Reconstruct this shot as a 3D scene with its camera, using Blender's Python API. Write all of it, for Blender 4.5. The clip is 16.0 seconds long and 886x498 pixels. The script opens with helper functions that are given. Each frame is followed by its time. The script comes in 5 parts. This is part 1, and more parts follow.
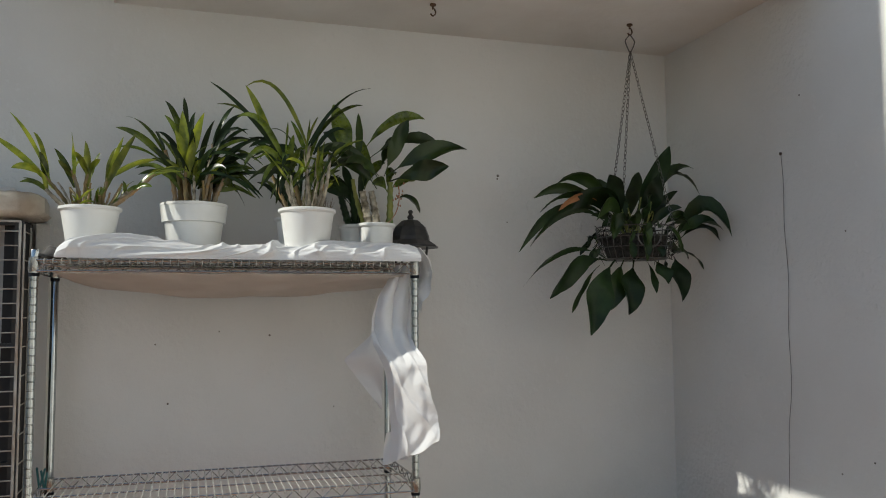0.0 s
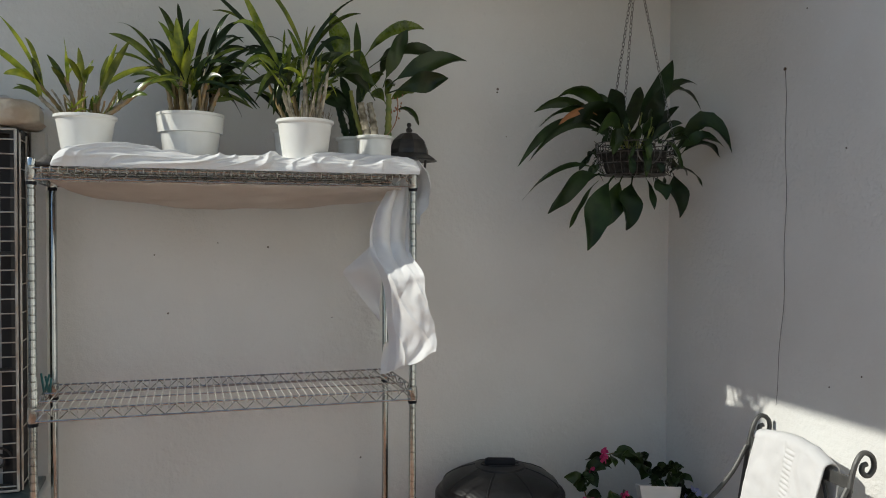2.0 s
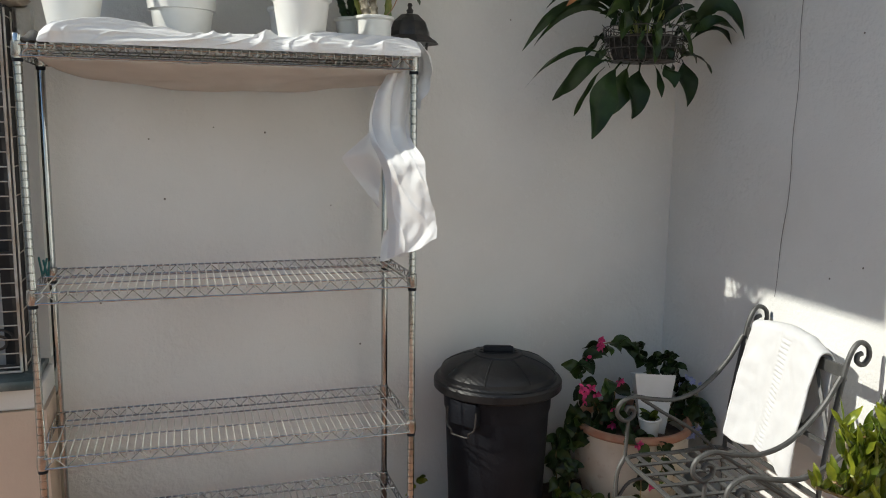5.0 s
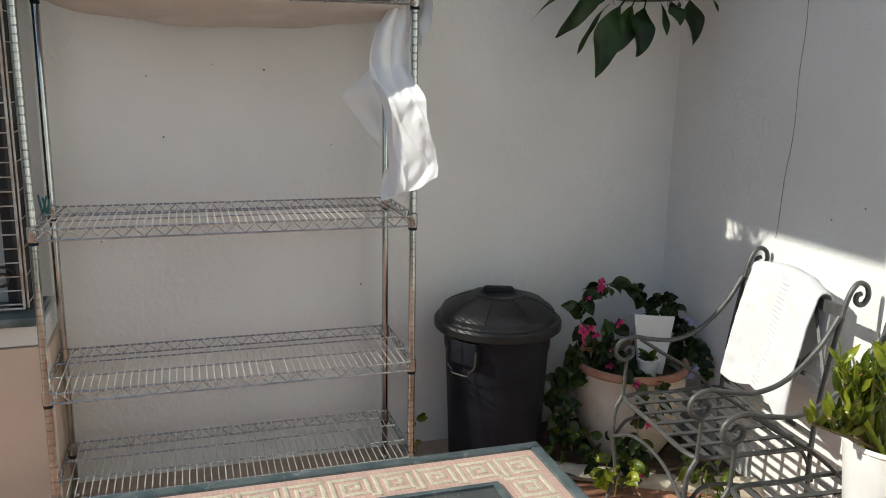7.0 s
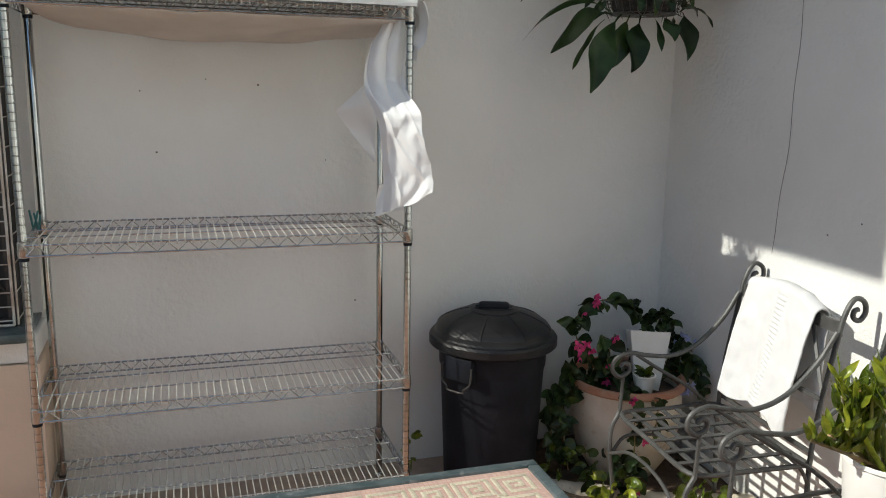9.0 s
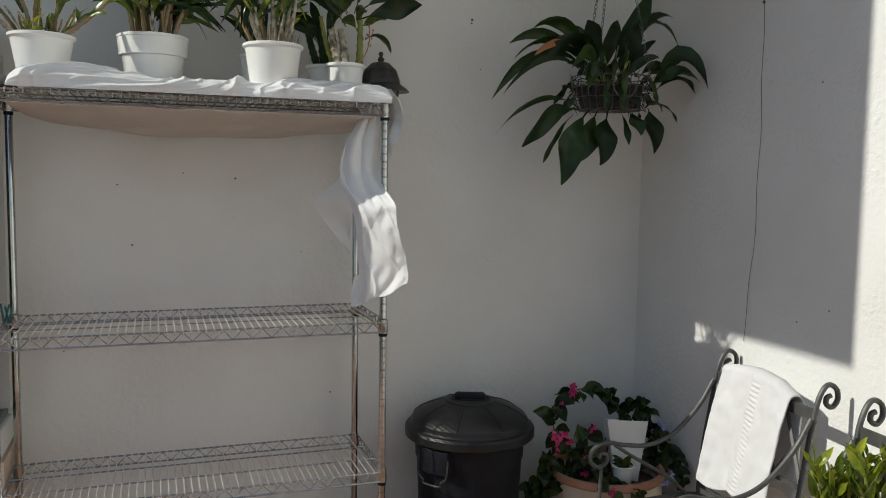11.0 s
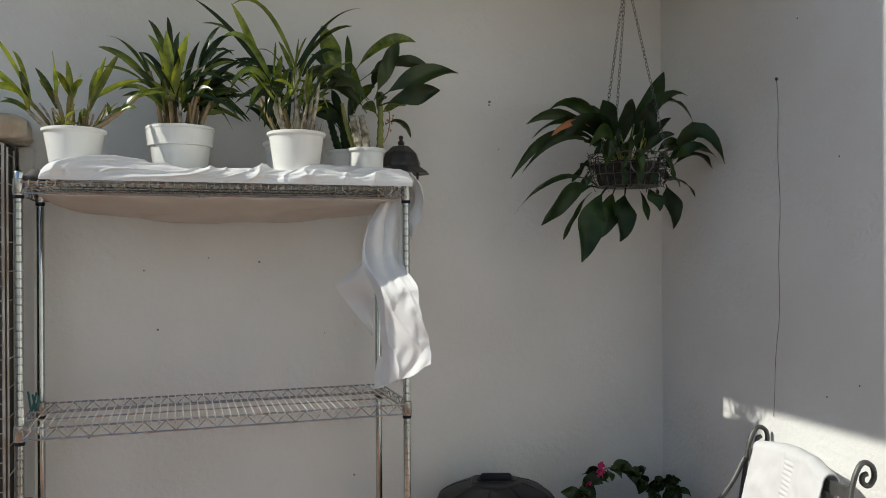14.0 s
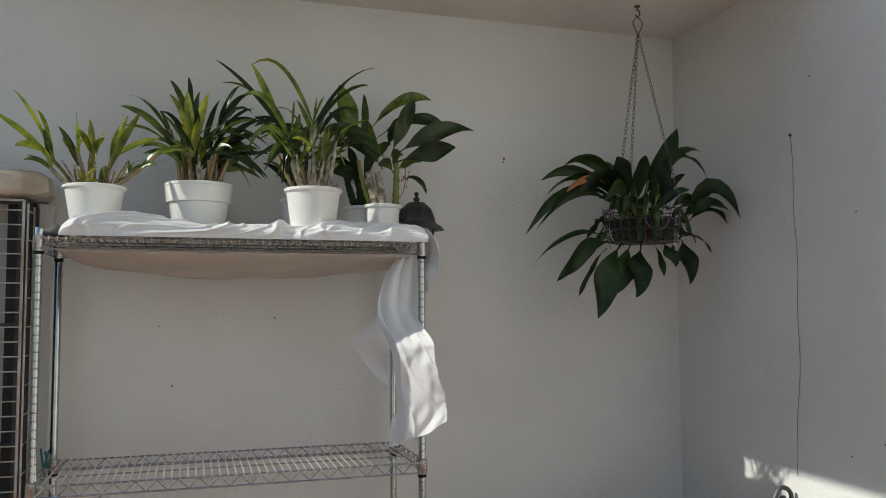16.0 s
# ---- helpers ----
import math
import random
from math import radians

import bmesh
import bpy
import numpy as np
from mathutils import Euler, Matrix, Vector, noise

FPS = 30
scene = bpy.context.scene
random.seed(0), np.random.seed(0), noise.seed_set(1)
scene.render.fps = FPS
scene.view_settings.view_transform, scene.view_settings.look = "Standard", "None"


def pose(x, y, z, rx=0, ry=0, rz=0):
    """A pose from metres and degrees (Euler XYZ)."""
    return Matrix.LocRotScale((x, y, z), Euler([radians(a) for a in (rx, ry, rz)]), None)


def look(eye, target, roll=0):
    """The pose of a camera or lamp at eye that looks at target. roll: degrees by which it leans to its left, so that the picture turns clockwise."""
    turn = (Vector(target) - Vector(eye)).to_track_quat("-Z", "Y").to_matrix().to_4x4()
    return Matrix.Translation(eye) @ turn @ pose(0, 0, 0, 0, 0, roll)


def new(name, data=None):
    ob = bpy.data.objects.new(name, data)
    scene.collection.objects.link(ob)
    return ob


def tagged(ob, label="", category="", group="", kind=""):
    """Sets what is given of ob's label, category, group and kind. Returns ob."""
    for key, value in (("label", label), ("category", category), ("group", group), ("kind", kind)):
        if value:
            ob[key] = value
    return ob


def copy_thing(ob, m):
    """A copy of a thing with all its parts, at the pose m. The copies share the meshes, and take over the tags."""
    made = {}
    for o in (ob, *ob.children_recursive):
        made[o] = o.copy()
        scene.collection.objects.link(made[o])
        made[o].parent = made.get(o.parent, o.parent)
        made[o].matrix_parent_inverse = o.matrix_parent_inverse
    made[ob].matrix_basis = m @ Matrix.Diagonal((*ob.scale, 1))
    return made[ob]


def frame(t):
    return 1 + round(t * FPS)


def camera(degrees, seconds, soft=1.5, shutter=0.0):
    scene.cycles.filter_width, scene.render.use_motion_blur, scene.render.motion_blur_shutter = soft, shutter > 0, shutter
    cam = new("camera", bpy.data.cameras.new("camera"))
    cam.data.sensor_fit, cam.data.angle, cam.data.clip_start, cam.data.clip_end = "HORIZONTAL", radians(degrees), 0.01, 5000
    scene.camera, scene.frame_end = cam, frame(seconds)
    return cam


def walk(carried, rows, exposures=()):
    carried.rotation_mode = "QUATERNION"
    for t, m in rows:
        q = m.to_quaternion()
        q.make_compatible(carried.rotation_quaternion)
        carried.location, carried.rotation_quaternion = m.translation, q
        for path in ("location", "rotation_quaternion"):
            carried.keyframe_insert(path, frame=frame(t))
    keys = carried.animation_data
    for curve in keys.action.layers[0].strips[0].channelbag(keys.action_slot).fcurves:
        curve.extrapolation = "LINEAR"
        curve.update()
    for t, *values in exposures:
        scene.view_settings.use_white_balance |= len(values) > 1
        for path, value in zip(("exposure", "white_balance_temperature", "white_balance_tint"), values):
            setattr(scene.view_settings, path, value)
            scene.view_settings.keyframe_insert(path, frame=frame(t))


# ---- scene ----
cam = camera(56.8, 16.0, soft=1.0)
EXPOSURES = [(0.0, 0.23, 6800, 5), (2.0, 0.23, 6800, 5), (3.5, 0.44, 6800, 5), (5.0, 0.5, 6800, 5), (8.0, 0.62, 6800, 5), (9.0, 0.55, 6800, 5), (9.5, 0.27, 6800, 5), (12.0, 0.17, 6800, 5), (13.0, 0.33, 6800, 5), (16.0, 0.23, 6800, 5)]
PATH = [
    (0, (0.45, -2.726, 1.672), (1.039, -0.821, 1.823), -0.4),
    (0.5, (0.453, -2.732, 1.674), (1.043, -0.825, 1.787), -0.3),
    (1, (0.449, -2.739, 1.669), (1.044, -0.829, 1.71), -0.2),
    (1.5, (0.444, -2.735, 1.662), (1.042, -0.826, 1.65), 0.1),
    (2, (0.446, -2.726, 1.655), (1.043, -0.818, 1.607), 0.2),
    (2.5, (0.452, -2.714, 1.649), (1.048, -0.807, 1.565), 0.3),
    (3, (0.453, -2.709, 1.644), (1.047, -0.803, 1.513), 0.4),
    (3.5, (0.449, -2.701, 1.636), (1.044, -0.799, 1.471), 0.5),
    (4, (0.446, -2.695, 1.63), (1.043, -0.797, 1.424), 0.6),
    (4.5, (0.445, -2.69, 1.624), (1.042, -0.798, 1.374), 0.7),
    (5, (0.45, -2.686, 1.62), (1.047, -0.8, 1.321), 0.8),
    (7.5, (0.451, -2.683, 1.592), (1.042, -0.822, 1.159), 1.0),
    (8, (0.448, -2.677, 1.594), (1.044, -0.818, 1.162), 1.0),
    (8.5, (0.446, -2.675, 1.59), (1.045, -0.815, 1.163), 1.0),
    (9, (0.452, -2.665, 1.589), (1.058, -0.8, 1.201), 1.1),
    (9.5, (0.447, -2.662, 1.582), (1.077, -0.788, 1.279), 1.2),
    (12, (0.453, -2.699, 1.603), (1.125, -0.82, 1.474), 0.6),
    (12.5, (0.446, -2.699, 1.604), (1.115, -0.816, 1.51), 0.5),
    (13, (0.452, -2.699, 1.608), (1.109, -0.811, 1.551), 0.2),
    (13.5, (0.44, -2.695, 1.616), (1.087, -0.803, 1.595), -0.1),
    (14, (0.443, -2.699, 1.629), (1.063, -0.797, 1.629), -0.3),
    (14.5, (0.44, -2.698, 1.634), (1.052, -0.794, 1.675), -0.3),
    (15, (0.436, -2.695, 1.642), (1.034, -0.788, 1.719), -0.4),
    (15.5, (0.439, -2.694, 1.646), (1.03, -0.785, 1.743), -0.3),
    (16, (0.432, -2.693, 1.623), (1.023, -0.787, 1.763), -0.3),
]
walk(cam, [(t, look(eye, target, roll)) for t, eye, target, roll in PATH], EXPOSURES)

# ---- light ----
SUN_DIR = Vector((-1.0, 0.06, 0.70)).normalized()   # towards the sun
world = bpy.data.worlds.new("world")
scene.world = world
world.use_nodes = True
wn, wl = world.node_tree.nodes, world.node_tree.links
sky = wn.new("ShaderNodeTexSky")
sky.sky_type, sky.sun_disc = "NISHITA", False
sky.sun_elevation = math.asin(SUN_DIR.z)
sky.sun_rotation = math.atan2(SUN_DIR.x, SUN_DIR.y)
sky.air_density, sky.dust_density = 1.0, 0.4
wn["Background"].inputs["Strength"].default_value = 0.115
wl.new(sky.outputs[0], wn["Background"].inputs["Color"])
sun = new("sun", bpy.data.lights.new("sun", "SUN"))
sun.data.energy, sun.data.angle, sun.data.color = 3.25, radians(0.55), (1.0, 0.975, 0.935)
sun.matrix_world = look(SUN_DIR * 10, (0, 0, 0))

# ---- materials ----


def material(name, color, rough=0.5, metal=0.0, second=None, scale=8.0, amount=1.0, bump=0.0, bump_scale=60.0, fine=None,
             spec=0.5, per_object=0.0, trans=0.0, detail=5.0, patches=0.0, joints=0.0, depth=0.004):
    """A painted or raw surface: a base colour that drifts towards a second one in patches, with grain and fine relief."""
    m = bpy.data.materials.new(name)
    m.use_nodes = True
    n, l = m.node_tree.nodes, m.node_tree.links
    b = n["Principled BSDF"]
    b.inputs["Roughness"].default_value, b.inputs["Metallic"].default_value = rough, metal
    b.inputs["Specular IOR Level"].default_value = spec
    co = n.new("ShaderNodeTexCoord")
    big = n.new("ShaderNodeTexNoise")
    big.inputs["Scale"].default_value, big.inputs["Detail"].default_value = scale, detail
    l.new(co.outputs["Object"], big.inputs["Vector"])
    ramp = n.new("ShaderNodeMapRange")
    ramp.inputs["From Min"].default_value, ramp.inputs["From Max"].default_value = 0.38, 0.68
    ramp.inputs["To Max"].default_value = amount
    l.new(big.outputs["Fac"], ramp.inputs["Value"])
    mix = n.new("ShaderNodeMix")
    mix.data_type = "RGBA"
    mix.inputs["A"].default_value = (*color, 1)
    mix.inputs["B"].default_value = (*(second or [c * 0.85 for c in color]), 1)
    l.new(ramp.outputs["Result"], mix.inputs["Factor"])
    out = mix.outputs["Result"]
    small = n.new("ShaderNodeTexNoise")
    small.inputs["Scale"].default_value, small.inputs["Detail"].default_value = bump_scale, 6
    l.new(co.outputs["Object"], small.inputs["Vector"])
    if fine:
        speck = n.new("ShaderNodeMapRange")
        speck.inputs["From Min"].default_value, speck.inputs["From Max"].default_value = 0.60, 0.72
        l.new(small.outputs["Fac"], speck.inputs["Value"])
        mix2 = n.new("ShaderNodeMix")
        mix2.data_type = "RGBA"
        mix2.inputs["B"].default_value = (*fine, 1)
        l.new(speck.outputs["Result"], mix2.inputs["Factor"])
        l.new(out, mix2.inputs["A"])
        out = mix2.outputs["Result"]
    if per_object:
        info, hsv = n.new("ShaderNodeObjectInfo"), n.new("ShaderNodeHueSaturation")
        vary = n.new("ShaderNodeMapRange")
        vary.inputs["To Min"].default_value, vary.inputs["To Max"].default_value = 1 - per_object, 1 + per_object
        l.new(info.outputs["Random"], vary.inputs["Value"])
        l.new(vary.outputs["Result"], hsv.inputs["Value"])
        l.new(out, hsv.inputs["Color"])
        out = hsv.outputs["Color"]
    if joints:
        brick = n.new("ShaderNodeTexBrick")
        brick.inputs["Scale"].default_value, brick.inputs["Mortar Size"].default_value = 1.0, joints * 0.09
        brick.inputs["Brick Width"].default_value, brick.inputs["Row Height"].default_value = joints, joints
        brick.inputs["Color1"].default_value, brick.inputs["Color2"].default_value = (1, 1, 1, 1), (0.88, 0.88, 0.88, 1)
        brick.inputs["Mortar"].default_value = (0.84, 0.76, 0.70, 1)
        brick.offset = 0.0
        l.new(co.outputs["Object"], brick.inputs["Vector"])
        tint = n.new("ShaderNodeMix")
        tint.data_type, tint.blend_type = "RGBA", "MULTIPLY"
        tint.inputs["Factor"].default_value = 1.0
        l.new(out, tint.inputs["A"])
        l.new(brick.outputs["Color"], tint.inputs["B"])
        out = tint.outputs["Result"]
    l.new(out, b.inputs["Base Color"])
    if trans:
        b.inputs["Subsurface Weight"].default_value = 0.0
        tr, add = n.new("ShaderNodeBsdfTranslucent"), n.new("ShaderNodeMixShader")
        add.inputs["Fac"].default_value = trans
        l.new(out, tr.inputs["Color"])
        l.new(b.outputs[0], add.inputs[1])
        l.new(tr.outputs[0], add.inputs[2])
        l.new(add.outputs[0], n["Material Output"].inputs["Surface"])
    rough_map = n.new("ShaderNodeMapRange")
    rough_map.inputs["To Min"].default_value, rough_map.inputs["To Max"].default_value = max(0.03, rough - 0.08), min(1, rough + 0.08)
    l.new(small.outputs["Fac"], rough_map.inputs["Value"])
    l.new(rough_map.outputs["Result"], b.inputs["Roughness"])
    if bump:
        bm = n.new("ShaderNodeBump")
        bm.inputs["Strength"].default_value, bm.inputs["Distance"].default_value = bump, depth
        height = small.outputs["Fac"]
        if patches:
            where, mask, times = n.new("ShaderNodeTexNoise"), n.new("ShaderNodeMapRange"), n.new("ShaderNodeMath")
            where.inputs["Scale"].default_value, where.inputs["Detail"].default_value = 1.9, 4
            mask.inputs["From Min"].default_value, mask.inputs["From Max"].default_value = 0.46, 0.66
            mask.inputs["To Min"].default_value, mask.inputs["To Max"].default_value = 0.35, patches
            times.operation = "MULTIPLY"
            l.new(co.outputs["Object"], where.inputs["Vector"])
            l.new(where.outputs["Fac"], mask.inputs["Value"])
            l.new(mask.outputs["Result"], times.inputs[0])
            l.new(height, times.inputs[1])
            height = times.outputs[0]
        l.new(height, bm.inputs["Height"])
        pits = n.new("ShaderNodeTexNoise")
        pits.inputs["Scale"].default_value, pits.inputs["Detail"].default_value = bump_scale * 4.3, 3
        l.new(co.outputs["Object"], pits.inputs["Vector"])
        bm2 = n.new("ShaderNodeBump")
        bm2.inputs["Strength"].default_value, bm2.inputs["Distance"].default_value = bump * 0.6, 0.0015
        l.new(pits.outputs["Fac"], bm2.inputs["Height"])
        l.new(bm.outputs[0], bm2.inputs["Normal"])
        l.new(bm2.outputs[0], b.inputs["Normal"])
    return m


M_WALL = material("white_plaster", (0.735, 0.735, 0.715), 0.85, second=(0.665, 0.66, 0.635), scale=1.7, bump=1.0, bump_scale=46, spec=0.2, fine=(0.71, 0.71, 0.69), patches=1.5, detail=8, depth=0.005)
M_CEIL = material("ceiling_plaster", (0.74, 0.72, 0.69), 0.9, second=(0.64, 0.61, 0.57), scale=2.2, bump=0.4, bump_scale=30, spec=0.2)
M_DADO = material("peach_paint", (0.66, 0.53, 0.42), 0.85, second=(0.59, 0.48, 0.38), scale=3, bump=0.5, bump_scale=40, spec=0.2)
M_TILE = material("terracotta_tile", (0.43, 0.21, 0.13), 0.6, second=(0.26, 0.12, 0.075), scale=7, bump=0.4, bump_scale=90, per_object=0.2, fine=(0.2, 0.1, 0.06))
M_GROUT = material("grout", (0.42, 0.32, 0.25), 0.9, scale=20, bump=0.6)
M_CHROME = material("zinc_wire", (0.53, 0.54, 0.52), 0.22, 0.85, second=(0.40, 0.405, 0.385), scale=14, fine=(0.36, 0.35, 0.32), bump_scale=120)
M_ROD = material("galvanised_wire", (0.60, 0.60, 0.56), 0.38, 0.45, second=(0.46, 0.45, 0.41), scale=14, fine=(0.38, 0.36, 0.31), bump_scale=120)
M_POST = material("chrome_tube", (0.55, 0.58, 0.575), 0.13, 1.0, second=(0.43, 0.45, 0.44), scale=9, fine=(0.34, 0.34, 0.32), bump_scale=70)
M_BLACK_PL = material("black_plastic", (0.0125, 0.014, 0.018), 0.5, second=(0.019, 0.021, 0.026), spec=0.08, scale=6, bump=0.15, bump_scale=200)
M_LID = material("dusty_black_plastic", (0.010, 0.0105, 0.012), 0.42, second=(0.018, 0.018, 0.019), spec=0.3, scale=9, bump=0.2, bump_scale=160, fine=(0.03, 0.03, 0.029))
M_BLACK_METAL = material("black_painted_metal", (0.02, 0.02, 0.02), 0.45, second=(0.05, 0.045, 0.04), scale=30, bump=0.2)
M_WHITE_PL = material("white_plastic", (0.80, 0.80, 0.77), 0.38, second=(0.74, 0.73, 0.69), scale=10, bump_scale=80)
M_CLOTH = material("white_cotton", (0.82, 0.82, 0.82), 0.9, second=(0.78, 0.78, 0.77), scale=6, bump=0.3, bump_scale=400, spec=0.1, trans=0.10)
M_TOWEL = material("white_towelling", (0.655, 0.655, 0.655), 0.95, second=(0.61, 0.61, 0.61), scale=12, bump=0.4, bump_scale=420, spec=0.1)
M_IRON = material("grey_wrought_iron", (0.062, 0.062, 0.060), 0.5, 0.15, second=(0.09, 0.09, 0.086), scale=25, bump=0.2, bump_scale=150)
M_GLAZE = material("cream_glaze", (0.66, 0.61, 0.51), 0.5, second=(0.50, 0.43, 0.33), scale=5, bump=0.4, bump_scale=22, fine=(0.40, 0.28, 0.18))
M_TERRA = material("bare_terracotta", (0.38, 0.17, 0.10), 0.75, second=(0.40, 0.24, 0.16), scale=18, bump=0.4)
M_SOIL = material("soil", (0.07, 0.045, 0.03), 0.95, second=(0.12, 0.08, 0.05), scale=30, bump=1.0, bump_scale=60)
M_KERB = material("cream_masonry", (0.66, 0.60, 0.48), 0.85, second=(0.45, 0.38, 0.28), scale=9, bump=0.8, bump_scale=40, fine=(0.3, 0.25, 0.18))
M_STONE = material("weathered_stone", (0.66, 0.60, 0.50), 0.85, second=(0.42, 0.34, 0.26), scale=9, bump=0.8, bump_scale=50)
M_TEAL = material("teal_painted_metal", (0.055, 0.085, 0.09), 0.38, 0.2, second=(0.13, 0.16, 0.165), scale=16, bump=0.3, fine=(0.20, 0.22, 0.22), bump_scale=45)
M_MESH = material("white_coated_wire", (0.55, 0.54, 0.50), 0.5, second=(0.35, 0.28, 0.22), scale=15)
M_MOSAIC_A = material("pink_mosaic_stone", (0.58, 0.40, 0.34), 0.6, second=(0.49, 0.35, 0.30), scale=30, bump=0.3, bump_scale=120, per_object=0.05, joints=0.0112)
M_MOSAIC_B = material("cream_mosaic_stone", (0.60, 0.56, 0.44), 0.6, second=(0.50, 0.46, 0.35), scale=45, bump=0.3, bump_scale=120, per_object=0.08, joints=0.0112)
M_GLASS_TOP = material("dark_slate_panel", (0.05, 0.06, 0.06), 0.25, second=(0.08, 0.085, 0.08), scale=12)
M_LEAF = material("leaf_green", (0.130, 0.180, 0.019), 0.28, second=(0.036, 0.066, 0.010), scale=26, per_object=0.5, trans=0.34, bump=0.12)
# leaf tone brightened for a sunlit look; the dark second tone imitates unlit parts
M_LEAF_YEL = material("leaf_yellow_green", (0.29, 0.32, 0.03), 0.30, second=(0.085, 0.13, 0.014), scale=26, per_object=0.45, trans=0.36, bump=0.12)
M_LEAF_DARK = material("leaf_dark", (0.020, 0.040, 0.012), 0.36, second=(0.010, 0.020, 0.007), scale=16, per_object=0.45, trans=0.06, bump=0.2, spec=0.2)
M_LEAF_DEEP = material("leaf_deep_green", (0.034, 0.060, 0.012), 0.33, second=(0.016, 0.032, 0.008), scale=16, per_object=0.4, trans=0.12, bump=0.2, spec=0.35)
M_LEAF_DRY = material("leaf_dry", (0.30, 0.13, 0.05), 0.7, second=(0.22, 0.10, 0.04), scale=20)
M_CANE = material("cane", (0.24, 0.16, 0.065), 0.6, second=(0.13, 0.11, 0.045), scale=34, per_object=0.35, bump=0.4)
M_BULB = material("pseudobulb", (0.48, 0.43, 0.33), 0.55, second=(0.10, 0.08, 0.045), scale=40, per_object=0.2)
M_GREEN_STEM = material("green_stem", (0.26, 0.26, 0.06), 0.5, second=(0.12, 0.17, 0.04), scale=25, per_object=0.2)
M_SHEATH = material("papery_sheath", (0.30, 0.18, 0.07), 0.7, second=(0.26, 0.23, 0.16), scale=40, per_object=0.35, bump=0.4)
M_TWIG = material("dry_roots", (0.34, 0.28, 0.20), 0.85, second=(0.22, 0.17, 0.11), scale=30)
M_PINK = material("pink_bract", (0.68, 0.06, 0.22), 0.6, second=(0.55, 0.05, 0.19), scale=40, trans=0.3, per_object=0.2)
M_BLUE = material("pale_blue_petal", (0.42, 0.46, 0.72), 0.6, second=(0.5, 0.53, 0.76), scale=40, trans=0.3)
M_BEIGE = material("beige_fabric", (0.62, 0.585, 0.54), 0.9, second=(0.55, 0.515, 0.47), scale=6, bump=0.4, bump_scale=260, spec=0.1)
M_LITTER = material("leaf_litter", (0.10, 0.055, 0.03), 0.85, second=(0.05, 0.03, 0.018), scale=30)
M_RAG = material("dark_rag", (0.09, 0.085, 0.08), 0.9, scale=20, bump=0.4, bump_scale=300)
M_CLIP = material("teal_peg_plastic", (0.01, 0.12, 0.12), 0.4)
M_PANEL = material("grey_curtain", (0.55, 0.54, 0.51), 0.9, second=(0.45, 0.44, 0.42), scale=3)
M_CHIP = material("grey_chipped_plaster", (0.20, 0.18, 0.16), 0.9, scale=60)
# near-black colour that stands in for the shade on the window jamb
M_JAMB_SHADE = material("painted_jamb_shade", (0.03, 0.03, 0.03), 0.8)
M_RUST = material("rusty_steel", (0.10, 0.075, 0.055), 0.65, 0.5, second=(0.16, 0.09, 0.05), scale=40)
M_WIRE_DK = material("grey_steel_wire", (0.16, 0.16, 0.155), 0.4, 0.8, second=(0.10, 0.09, 0.08), scale=40)
M_MOSS = material("dry_moss", (0.045, 0.042, 0.036), 0.95, second=(0.012, 0.012, 0.010), scale=60, bump=1.0, fine=(0.09, 0.085, 0.075), bump_scale=90)

# ---- mesh helpers ----


